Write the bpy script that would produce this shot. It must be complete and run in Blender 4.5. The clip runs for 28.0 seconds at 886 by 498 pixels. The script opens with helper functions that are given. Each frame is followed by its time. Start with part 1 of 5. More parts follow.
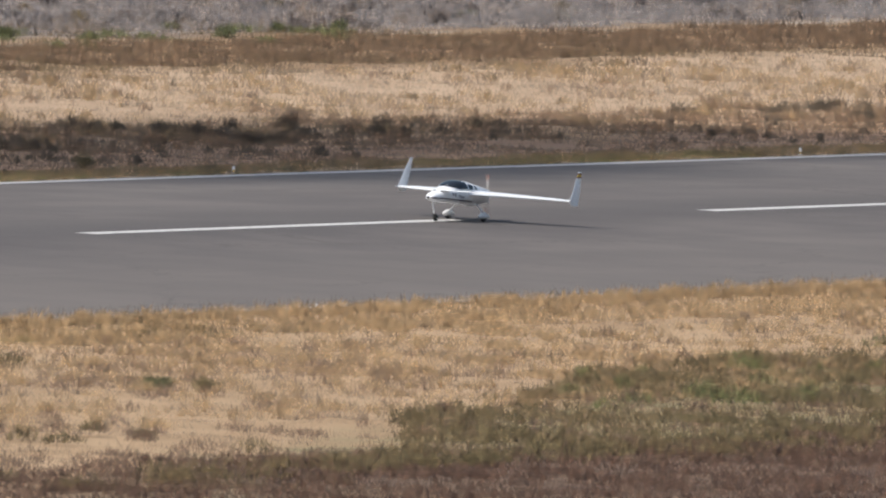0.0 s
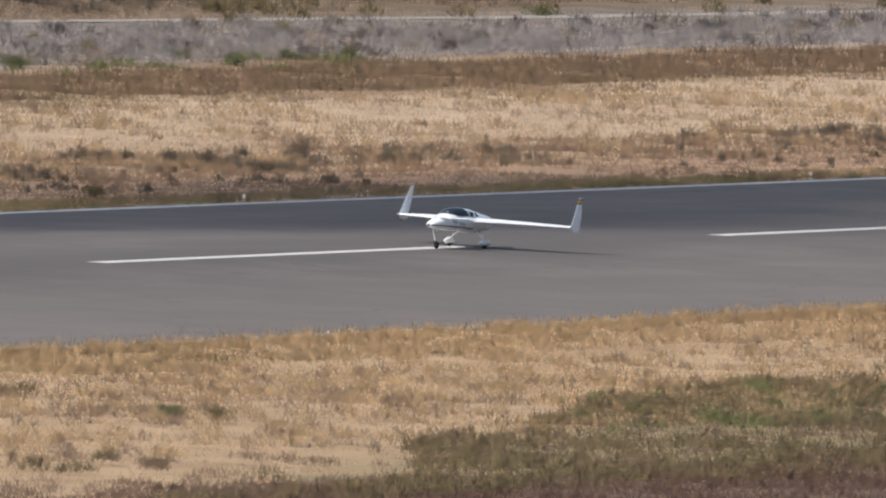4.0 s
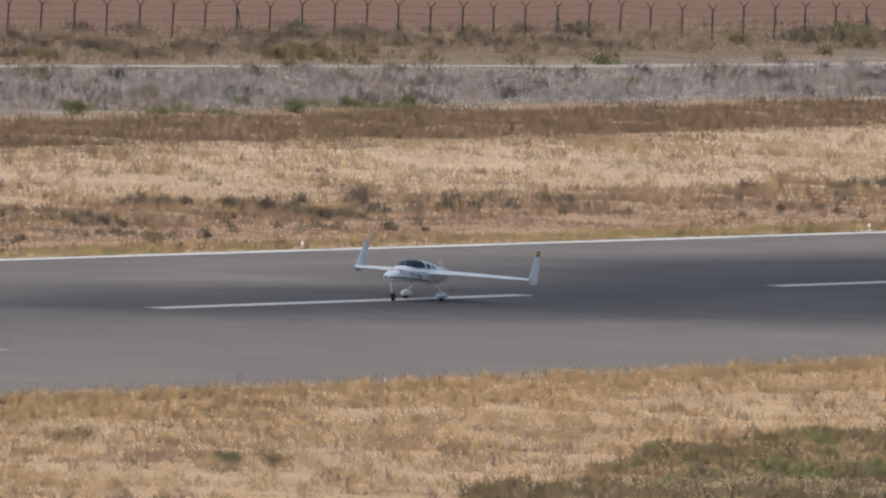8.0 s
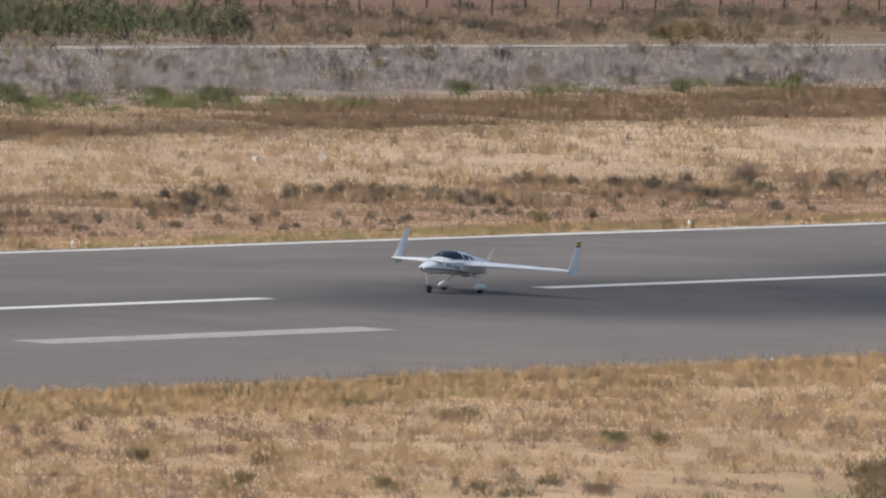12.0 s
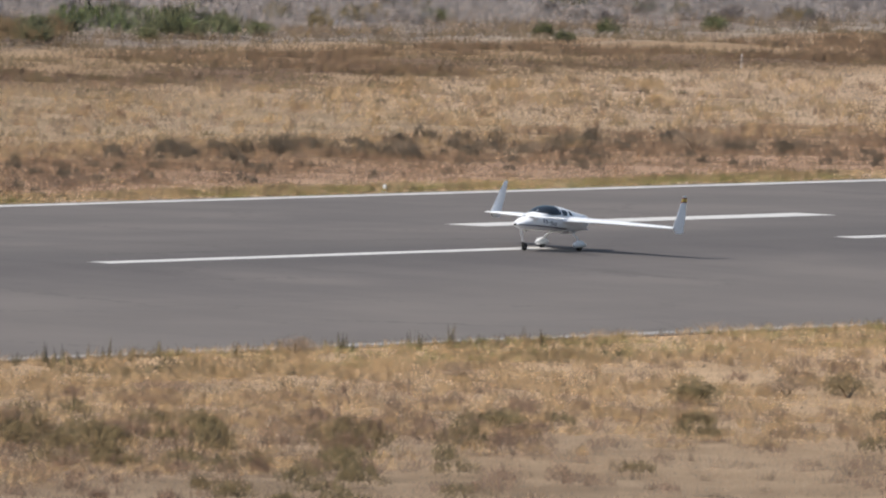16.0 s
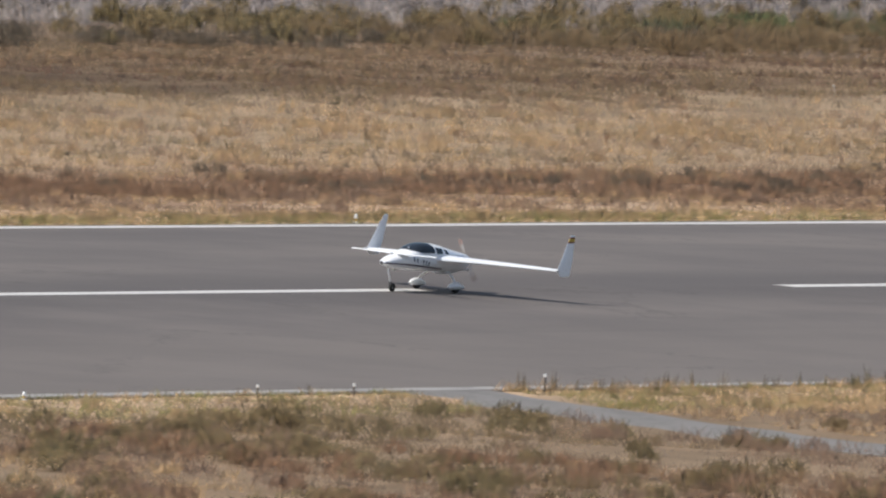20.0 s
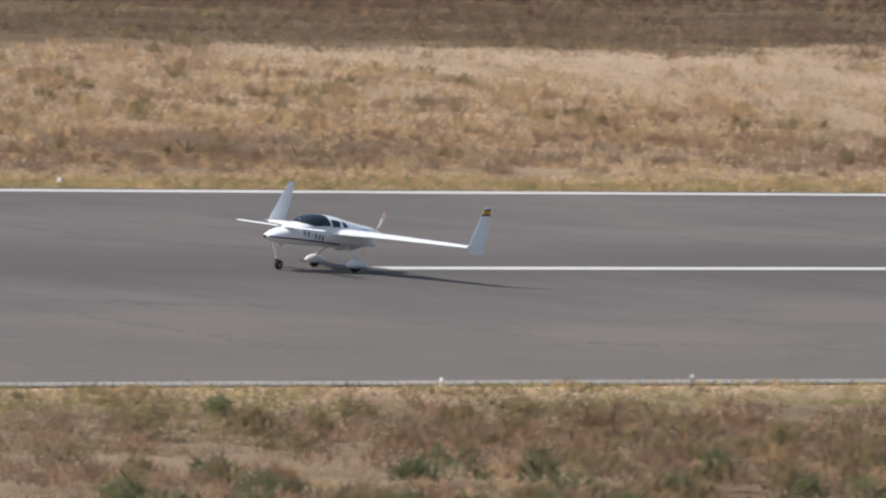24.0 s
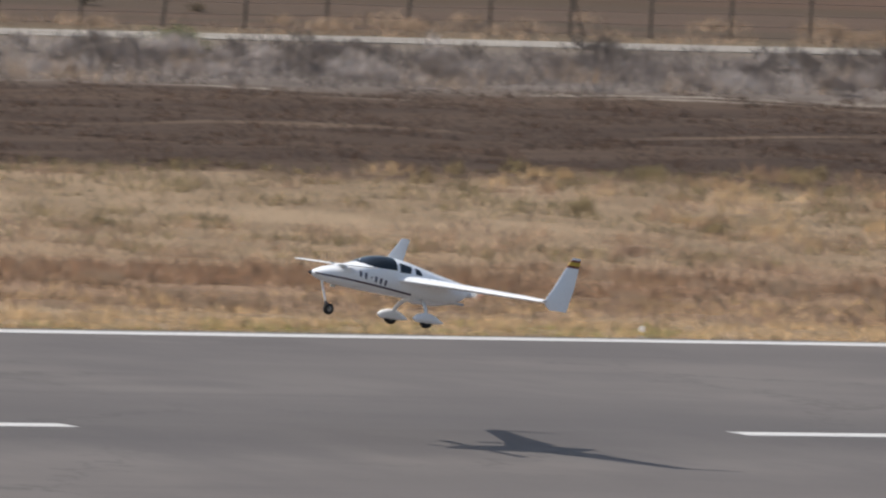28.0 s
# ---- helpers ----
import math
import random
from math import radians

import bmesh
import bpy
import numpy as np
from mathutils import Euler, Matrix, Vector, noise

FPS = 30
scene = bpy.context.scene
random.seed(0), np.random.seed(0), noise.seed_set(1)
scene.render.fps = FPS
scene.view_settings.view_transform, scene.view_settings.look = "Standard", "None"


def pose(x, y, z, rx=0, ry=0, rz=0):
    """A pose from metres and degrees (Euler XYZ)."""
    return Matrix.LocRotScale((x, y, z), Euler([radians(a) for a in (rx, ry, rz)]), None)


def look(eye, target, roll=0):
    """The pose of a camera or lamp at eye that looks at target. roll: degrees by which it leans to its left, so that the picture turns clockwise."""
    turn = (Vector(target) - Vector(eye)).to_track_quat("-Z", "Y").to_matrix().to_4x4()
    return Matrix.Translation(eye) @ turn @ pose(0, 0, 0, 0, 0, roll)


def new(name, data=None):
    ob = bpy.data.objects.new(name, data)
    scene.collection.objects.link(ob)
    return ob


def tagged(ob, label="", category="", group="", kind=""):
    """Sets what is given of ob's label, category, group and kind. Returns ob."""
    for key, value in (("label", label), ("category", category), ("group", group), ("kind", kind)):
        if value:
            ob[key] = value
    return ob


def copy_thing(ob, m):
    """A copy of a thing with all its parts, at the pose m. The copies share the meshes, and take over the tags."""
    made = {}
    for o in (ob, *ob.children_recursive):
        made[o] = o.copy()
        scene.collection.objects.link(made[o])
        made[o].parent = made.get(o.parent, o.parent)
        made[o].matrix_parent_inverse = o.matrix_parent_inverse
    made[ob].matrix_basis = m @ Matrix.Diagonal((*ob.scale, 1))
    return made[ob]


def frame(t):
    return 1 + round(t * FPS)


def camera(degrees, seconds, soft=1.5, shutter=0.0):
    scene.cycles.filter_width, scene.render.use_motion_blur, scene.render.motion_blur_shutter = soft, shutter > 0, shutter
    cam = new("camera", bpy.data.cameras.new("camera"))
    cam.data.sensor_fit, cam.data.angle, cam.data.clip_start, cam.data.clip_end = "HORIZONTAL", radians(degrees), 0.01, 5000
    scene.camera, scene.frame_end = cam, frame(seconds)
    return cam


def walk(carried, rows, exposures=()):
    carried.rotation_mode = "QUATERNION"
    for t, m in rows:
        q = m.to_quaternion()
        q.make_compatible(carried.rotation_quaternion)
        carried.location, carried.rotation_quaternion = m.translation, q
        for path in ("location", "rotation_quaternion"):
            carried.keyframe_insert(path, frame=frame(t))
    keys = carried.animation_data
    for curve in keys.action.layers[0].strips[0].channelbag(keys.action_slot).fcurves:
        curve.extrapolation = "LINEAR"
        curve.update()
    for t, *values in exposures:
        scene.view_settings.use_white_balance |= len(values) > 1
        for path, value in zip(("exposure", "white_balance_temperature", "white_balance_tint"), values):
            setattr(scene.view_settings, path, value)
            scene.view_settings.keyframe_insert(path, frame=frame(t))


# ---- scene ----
FOV = 2.130
EYE = (-810.17, -485.44, 45.07)
PATH = [
    (0.0, -59.945, -2.732, 2.48),
    (0.5, -59.919, -2.736, 2.63),
    (1.0, -59.967, -2.736, 2.53),
    (1.5, -60.007, -2.707, 2.54),
    (2.0, -59.971, -2.694, 2.50),
    (2.5, -59.877, -2.693, 2.56),
    (3.0, -59.825, -2.701, 2.25),
    (3.5, -59.923, -2.676, 2.09),
    (5.5, -59.881, -2.654, 2.05),
    (6.0, -59.906, -2.654, 2.05),
    (6.5, -59.966, -2.602, 2.17),
    (7.0, -59.973, -2.534, 2.31),
    (7.5, -59.877, -2.493, 2.53),
    (8.0, -59.771, -2.559, 2.54),
    (8.5, -59.700, -2.627, 2.36),
    (9.0, -59.693, -2.647, 2.31),
    (9.5, -59.680, -2.613, 2.24),
    (10.0, -59.559, -2.573, 2.19),
    (10.5, -59.363, -2.584, 2.47),
    (11.0, -59.195, -2.619, 2.74),
    (11.5, -59.044, -2.648, 2.51),
    (12.0, -58.844, -2.648, 2.36),
    (12.5, -58.578, -2.644, 2.19),
    (14.5, -57.672, -2.770, 2.23),
    (15.0, -57.351, -2.766, 2.39),
    (15.5, -57.018, -2.828, 2.50),
    (16.0, -56.487, -2.930, 2.48),
    (16.5, -56.040, -2.971, 2.54),
    (17.0, -55.837, -2.978, 2.69),
    (17.5, -55.665, -2.966, 2.82),
    (18.0, -55.197, -2.977, 2.88),
    (18.5, -54.624, -3.030, 3.11),
    (19.0, -54.141, -3.085, 3.22),
    (19.5, -53.512, -3.111, 3.44),
    (20.0, -52.864, -3.111, 3.62),
    (20.5, -52.237, -3.096, 3.51),
    (21.0, -51.468, -3.122, 3.67),
    (21.5, -50.637, -3.214, 3.66),
    (22.0, -49.900, -3.307, 3.63),
    (22.5, -49.156, -3.343, 3.79),
    (24.5, -45.498, -3.687, 3.77),
    (25.0, -44.300, -3.724, 3.54),
    (25.5, -43.171, -3.731, 3.42),
    (26.0, -41.823, -3.780, 3.39),
    (26.5, -40.388, -3.886, 3.69),
    (27.0, -38.897, -3.993, 3.64),
    (27.5, -37.470, -3.972, 3.73),
    (28.0, -35.865, -3.868, 3.82),
]


def aim(yaw, pitch, roll):
    """The pose of the camera at its stand: degrees to the left of +y, up, and lean."""
    turn = Matrix.Rotation(radians(yaw), 4, "Z") @ Matrix.Rotation(radians(90 + pitch), 4, "X") @ Matrix.Rotation(radians(roll), 4, "Z")
    return Matrix.Translation(EYE) @ turn


cam = camera(FOV, 28.0, soft=2.2, shutter=0.13)
walk(cam, [(t, aim(a, b, c)) for t, a, b, c in PATH])

# ---- light ----
SUN_AZ, SUN_EL = 138.3, 48.0          # degrees from +x towards +y, and above the ground
sky = bpy.data.worlds.new("sky")
scene.world = sky
sky.use_nodes = True
sky_tex = sky.node_tree.nodes.new("ShaderNodeTexSky")
sky_tex.sky_type, sky_tex.sun_disc = "NISHITA", False
sky_tex.sun_elevation, sky_tex.sun_rotation = radians(SUN_EL), radians(90 - SUN_AZ)
sky_tex.dust_density, sky_tex.air_density = 2.0, 1.2
sky.node_tree.links.new(sky_tex.outputs[0], sky.node_tree.nodes["Background"].inputs[0])
sky.node_tree.nodes["Background"].inputs[1].default_value = 0.12
sun_way = Vector((math.cos(radians(SUN_AZ)) * math.cos(radians(SUN_EL)), math.sin(radians(SUN_AZ)) * math.cos(radians(SUN_EL)), math.sin(radians(SUN_EL))))
sun = new("sun", bpy.data.lights.new("sun", "SUN"))
sun.data.energy, sun.data.angle, sun.data.color = 3.7, radians(0.55), (1.0, 0.955, 0.89)
sun.matrix_basis = look(sun_way * 300, (0, 0, 0))
scene.view_settings.exposure = 0.0


# ---- materials ----
class Mat:
    """A node material, written as short calls."""

    def __init__(self, name, rough=0.8, metal=0.0, spec=0.3):
        self.m = bpy.data.materials.new(name)
        self.m.use_nodes = True
        self.t = self.m.node_tree
        self.b = self.t.nodes["Principled BSDF"]
        self.b.inputs["Roughness"].default_value = rough
        self.b.inputs["Metallic"].default_value = metal
        self.b.inputs["Specular IOR Level"].default_value = spec

    def put(self, socket, value):
        if isinstance(value, bpy.types.NodeSocket):
            self.t.links.new(value, socket)
        elif isinstance(value, tuple) and len(value) == 3 and socket.type == "RGBA":
            socket.default_value = (*value, 1)
        else:
            socket.default_value = value

    def pos(self):
        return self.t.nodes.new("ShaderNodeNewGeometry").outputs["Position"]

    def local(self):
        return self.t.nodes.new("ShaderNodeTexCoord").outputs["Object"]

    def island(self):
        return self.t.nodes.new("ShaderNodeNewGeometry").outputs["Random Per Island"]

    def each(self):
        return self.t.nodes.new("ShaderNodeObjectInfo").outputs["Random"]

    def xyz(self, v):
        n = self.t.nodes.new("ShaderNodeSeparateXYZ")
        self.put(n.inputs[0], v)
        return n.outputs

    def scaled(self, v, s):
        n = self.t.nodes.new("ShaderNodeVectorMath")
        n.operation = "MULTIPLY"
        self.put(n.inputs[0], v)
        n.inputs[1].default_value = s
        return n.outputs[0]

    def noise(self, v, scale, detail=3.0, rough=0.55):
        n = self.t.nodes.new("ShaderNodeTexNoise")
        self.put(n.inputs["Vector"], v)
        n.inputs["Scale"].default_value, n.inputs["Detail"].default_value, n.inputs["Roughness"].default_value = scale, detail, rough
        return n.outputs[0]

    def math(self, op, a, b=0.0):
        n = self.t.nodes.new("ShaderNodeMath")
        n.operation = op
        self.put(n.inputs[0], a)
        self.put(n.inputs[1], b)
        return n.outputs[0]

    def ramp(self, v, lo, hi, a=0.0, b=1.0):
        n = self.t.nodes.new("ShaderNodeMapRange")
        n.interpolation_type = "SMOOTHSTEP"
        self.put(n.inputs[0], v)
        for i, x in enumerate((lo, hi, a, b)):
            n.inputs[i + 1].default_value = x
        return n.outputs[0]

    def mix(self, f, a, b):
        n = self.t.nodes.new("ShaderNodeMix")
        n.data_type = "RGBA"
        self.put(n.inputs[0], f)
        self.put(n.inputs[6], a)
        self.put(n.inputs[7], b)
        return n.outputs[2]

    def bands(self, v, stops):
        n = self.t.nodes.new("ShaderNodeValToRGB")
        self.put(n.inputs[0], v)
        e = n.color_ramp.elements
        while len(e) < len(stops):
            e.new(0.5)
        for el, (p, c) in zip(e, stops):
            el.position, el.color = p, (*c, 1)
        return n.outputs[0]

    def bump(self, h, strength, distance):
        n = self.t.nodes.new("ShaderNodeBump")
        n.inputs["Strength"].default_value, n.inputs["Distance"].default_value = strength, distance
        self.put(n.inputs["Height"], h)
        self.t.links.new(n.outputs[0], self.b.inputs["Normal"])

    def color(self, c):
        self.put(self.b.inputs["Base Color"], c)
        return self

    def rough(self, r):
        self.put(self.b.inputs["Roughness"], r)


def plain(name, c, rough=0.5, metal=0.0, spec=0.4, vary=0.12, scale=6.0):
    """Paint, rubber, metal: one colour with faint grime at two scales."""
    m = Mat(name, rough, metal, spec)
    p = m.local()
    f = m.math("ADD", m.math("MULTIPLY", m.noise(p, scale), 0.6), m.math("MULTIPLY", m.noise(p, scale * 9), 0.4))
    m.color(m.mix(m.ramp(f, 0.35, 0.7), c, tuple(x * (1 - vary) for x in c)))
    m.rough(m.ramp(f, 0.3, 0.75, rough * 0.85, min(1, rough * 1.2)))
    return m.m


def blades(name, stops, rough=0.9, patch=None, thin=0.85, dense=0.29):
    """Dry or green plants: a tone for each blade, slow change over the ground, and light that comes through the thin leaves."""
    m = Mat(name, rough, 0.0, 0.12)
    c = m.mix(0.90, m.bands(m.island(), stops), stops[1][1])
    flat = m.scaled(m.pos(), (1, 1, 0))
    slow = m.ramp(m.noise(flat, 0.11, 3.0), 0.38, 0.62)
    clump = m.noise(flat, 0.5, 1.0)
    tuft = m.noise(flat, 1.5, 1.0)
    c = m.mix(m.math("MULTIPLY", slow, 0.5), c, patch or tuple(x * 0.8 for x in stops[1][1]))
    c = m.mix(m.math("MULTIPLY", m.ramp(clump, 0.48, 0.66), 0.42), c, tuple(x * k for x, k in zip(stops[0][1], (0.80, 0.77, 0.74))))
    c = m.mix(m.math("MULTIPLY", m.ramp(tuft, 0.50, 0.66), 0.34), c, tuple(x * k for x, k in zip(stops[0][1], (0.82, 0.78, 0.76))))
    c = m.mix(m.math("MULTIPLY", m.ramp(tuft, 0.50, 0.34), 0.22), c, stops[2][1])
    m.color(c)
    # curled blades catch the light from above on either face
    for k, (node, up) in enumerate(((m.b, 1.0), (m.t.nodes.new("ShaderNodeBsdfTranslucent"), -1.0))):
        bent = m.t.nodes.new("ShaderNodeMix")
        bent.data_type = "VECTOR"
        bent.inputs[0].default_value = 0.95
        m.put(bent.inputs[4], m.t.nodes.new("ShaderNodeNewGeometry").outputs["Normal"])
        bent.inputs[5].default_value = (0.0, 0.0, up)
        m.put(node.inputs["Normal"], bent.outputs[1])
    m.put(node.inputs["Color"], m.mix(thin, (0.0, 0.0, 0.0), c))
    both = m.t.nodes.new("ShaderNodeAddShader")
    m.t.links.new(m.b.outputs[0], both.inputs[0])
    m.t.links.new(node.outputs[0], both.inputs[1])
    # a blade stands for a wisp of finer ones, with gaps between them
    wisp = m.t.nodes.new("ShaderNodeMixShader")
    wisp.inputs[0].default_value = dense
    m.t.links.new(m.t.nodes.new("ShaderNodeBsdfTransparent").outputs[0], wisp.inputs[1])
    m.t.links.new(both.outputs[0], wisp.inputs[2])
    m.t.links.new(wisp.outputs[0], m.t.nodes["Material Output"].inputs[0])
    return m.m


def ground_material():
    m = Mat("soil_and_dry_grass", 0.95, 0.0, 0.1)
    p = m.pos()
    x, y, _ = m.xyz(p)
    flat = m.scaled(p, (1, 1, 0))
    slow = m.noise(flat, 0.035, 4.0)
    mid = m.noise(flat, 0.22, 4.0)
    fine = m.noise(flat, 1.9, 4.0, 0.65)
    wy = m.math("ADD", y, m.math("MULTIPLY", m.math("SUBTRACT", slow, 0.5), 16.0))
    wy = m.math("ADD", wy, m.math("MULTIPLY", m.math("SUBTRACT", mid, 0.5), 7.0))
    wx = m.math("ADD", x, m.math("MULTIPLY", m.math("SUBTRACT", slow, 0.5), 90.0))
    straw = m.mix(m.ramp(mid, 0.35, 0.65), (0.475, 0.345, 0.236), (0.415, 0.296, 0.197))
    straw = m.mix(m.math("MULTIPLY", m.ramp(slow, 0.5, 0.68), 0.5), straw, (0.37, 0.265, 0.17))
    red = m.mix(m.ramp(mid, 0.38, 0.62), (0.37, 0.242, 0.162), (0.30, 0.192, 0.127))
    streak = m.noise(m.scaled(p, (0.02, 0.30, 0)), 1.0, 4.0, 0.6)
    rust = m.mix(m.ramp(streak, 0.38, 0.62), (0.27, 0.18, 0.11), (0.345, 0.24, 0.15))
    dirt = m.mix(m.ramp(streak, 0.38, 0.62), (0.112, 0.078, 0.060), (0.170, 0.118, 0.085))
    peat = m.mix(m.ramp(streak, 0.40, 0.66), (0.062, 0.042, 0.032), (0.100, 0.068, 0.049))
    peat = m.mix(m.math("MULTIPLY", m.math("MULTIPLY", m.ramp(streak, 0.52, 0.68), m.ramp(wx, -360, -300)), 0.5), peat, (0.200, 0.145, 0.094))
    # soil under the brush, darkened to put shade into the gaps
    grey = m.mix(m.ramp(mid, 0.35, 0.65), (0.25, 0.205, 0.172), (0.185, 0.148, 0.122))
    field = m.mix(m.ramp(fine, 0.35, 0.7), (0.215, 0.130, 0.094), (0.150, 0.092, 0.068))
    verge = m.mix(m.ramp(mid, 0.35, 0.65), (0.205, 0.146, 0.092), (0.145, 0.105, 0.066))
    verge = m.mix(m.ramp(x, -230, -280), verge, m.mix(m.ramp(y, 147, 151), (0.165, 0.122, 0.075), m.mix(m.ramp(streak, 0.4, 0.6), (0.112, 0.071, 0.049), (0.080, 0.058, 0.038))))
    moss = m.mix(m.ramp(streak, 0.38, 0.62), (0.098, 0.069, 0.045), (0.160, 0.113, 0.070))
    green = m.mix(m.ramp(mid, 0.35, 0.65), (0.22, 0.19, 0.105), (0.30, 0.225, 0.13))
    heath = m.mix(m.ramp(mid, 0.35, 0.65), (0.285, 0.207, 0.137), (0.205, 0.147, 0.096))
    c = straw
    c = m.mix(m.math("MULTIPLY", m.ramp(streak, 0.45, 0.66), 0.45), c, (0.37, 0.255, 0.165))
    c = m.mix(m.math("MULTIPLY", m.math("MULTIPLY", m.ramp(wx, -200, -285), m.ramp(y, 20, 30)), 0.85), c, m.mix(m.ramp(mid, 0.4, 0.6), (0.300, 0.217, 0.138), (0.208, 0.150, 0.094)))
    dim = m.math("MULTIPLY", m.math("MULTIPLY", m.ramp(wx, 70, 10), m.ramp(wx, -160, -90)), m.ramp(wy, 50, 60))
    c = m.mix(m.math("MULTIPLY", dim, 0.85), c, m.mix(m.ramp(mid, 0.4, 0.6), (0.345, 0.253, 0.165), (0.262, 0.195, 0.122)))
    c = m.mix(m.math("MULTIPLY", m.math("MULTIPLY", m.ramp(wx, 80, 150), m.ramp(y, 40, 50)), 0.55), c, m.mix(m.ramp(mid, 0.38, 0.62), (0.570, 0.418, 0.287), (0.490, 0.352, 0.236)))
    # the far side, from the paving outwards
    c = m.mix(m.math("MULTIPLY", m.math("MULTIPLY", m.ramp(wy, 34, 37), m.ramp(wy, 52, 45)), m.ramp(wx, -110, -40)), c, red)
    c = m.mix(m.math("MULTIPLY", m.math("MULTIPLY", m.ramp(wy, 44, 49), m.ramp(wy, 66, 54)), 0.6), c, rust)
    c = m.mix(m.math("MULTIPLY", m.math("MULTIPLY", m.math("MULTIPLY", m.ramp(wy, 37, 43), m.ramp(wy, 60, 53)), m.math("MULTIPLY", m.ramp(wx, 0, -70), m.math("MAXIMUM", m.ramp(wx, -175, -135), m.ramp(wx, -300, -335)))), 0.75), c, m.mix(m.ramp(mid, 0.38, 0.62), (0.265, 0.172, 0.112), (0.195, 0.126, 0.082)))
    out = m.math("SUBTRACT", wy, m.math("MULTIPLY", m.math("MULTIPLY", m.ramp(wx, 20, -30), m.ramp(wx, -260, -200)), 5.0))
    c = m.mix(m.ramp(out, 86, 91), c, rust)
    c = m.mix(m.math("MULTIPLY", m.ramp(out, 85, 91), m.ramp(wx, 70, -80)), c, m.mix(m.ramp(wx, -190, -320), moss, peat))
    c = m.mix(m.math("MULTIPLY", m.ramp(y, 108, 114), m.ramp(wx, -30, 30)), c, grey)
    c = m.mix(m.math("MULTIPLY", m.ramp(y, 121, 126), m.math("MAXIMUM", m.ramp(wx, -60, 0), m.ramp(wx, -250, -300))), c, m.mix(m.ramp(wx, -200, -280), grey, (0.19, 0.158, 0.135)))
    # pale bare streaks: at the foot of the brush, and one through the dark field
    bare = m.ramp(m.noise(m.scaled(p, (0.06, 0.5, 0)), 1.0, 3.0), 0.50, 0.62)
    foot = m.math("MULTIPLY", m.math("MULTIPLY", m.ramp(y, 106, 109), m.ramp(y, 116, 112)), m.ramp(wx, 60, 110))
    foot = m.math("MAXIMUM", foot, m.math("MULTIPLY", m.math("MULTIPLY", m.ramp(wy, 120.5, 122), m.ramp(wy, 126, 124)), m.ramp(wx, -260, -300)))
    c = m.mix(m.math("MULTIPLY", foot, m.math("MULTIPLY", bare, 0.75)), c, (0.42, 0.36, 0.295))
    lane = m.math("MULTIPLY", m.math("MULTIPLY", m.ramp(y, 105.2, 106.6), m.ramp(y, 109.2, 107.6)), m.ramp(wx, -290, -340))
    c = m.mix(m.math("MULTIPLY", lane, m.ramp(m.noise(m.scaled(p, (0.05, 0.6, 0)), 1.0, 4.0), 0.44, 0.66)), c, (0.190, 0.134, 0.094))
    furrow = m.math("MULTIPLY", m.math("MULTIPLY", m.ramp(wy, 91.5, 93.5), m.ramp(wy, 99.5, 97.0)), m.math("MULTIPLY", m.ramp(wx, 10, 40), m.ramp(wx, 170, 120)))
    c = m.mix(m.math("MULTIPLY", furrow, 0.8), c, (0.150, 0.099, 0.070))
    outer = m.math("MAXIMUM", m.math("MAXIMUM", m.ramp(wx, -120, -190), m.ramp(y, 151, 158)), m.math("MULTIPLY", m.ramp(wx, 190, 230), m.ramp(y, 134, 142)))
    c = m.mix(m.math("MULTIPLY", m.math("MULTIPLY", m.ramp(y, 134, 145), outer), 0.85), c, verge)
    c = m.mix(m.ramp(y, 158, 162), c, m.mix(m.math("MULTIPLY", m.ramp(wx, -80, -160), 0.85), field, m.mix(m.ramp(streak, 0.4, 0.6), (0.112, 0.071, 0.050), (0.082, 0.060, 0.040))))
    # this side: green weeds, then dark dry ones; scrubby heath further down the run
    c = m.mix(m.math("MULTIPLY", m.math("MULTIPLY", m.ramp(y, -25, -30), m.ramp(wx, -230, -120)), 0.75), c, m.mix(m.ramp(mid, 0.38, 0.62), (0.470, 0.325, 0.195), (0.372, 0.252, 0.148)))
    warp = m.math("MULTIPLY", m.math("SUBTRACT", mid, 0.5), 9.0)
    slant = m.math("ADD", m.math("SUBTRACT", y, m.math("MULTIPLY", x, 0.30)), warp)
    c = m.mix(m.math("MULTIPLY", m.ramp(slant, -39, -45), m.ramp(m.math("ADD", y, warp), -55, -59)), c, green)
    c = m.mix(m.math("MULTIPLY", m.ramp(m.math("ADD", y, m.math("MULTIPLY", m.math("SUBTRACT", mid, 0.5), 10.0)), -76, -81), m.ramp(wx, -170, -120)), c, dirt)
    c = m.mix(m.math("MULTIPLY", m.ramp(wy, -33, -37), m.ramp(wx, -110, -195)), c, heath)
    c = m.mix(m.math("MULTIPLY", m.ramp(fine, 0.42, 0.72), 0.22), c, m.mix(0.5, c, (0.10, 0.075, 0.045)))
    m.color(c)
    m.bump(m.math("ADD", fine, mid), 0.5, 0.10)
    return m.m


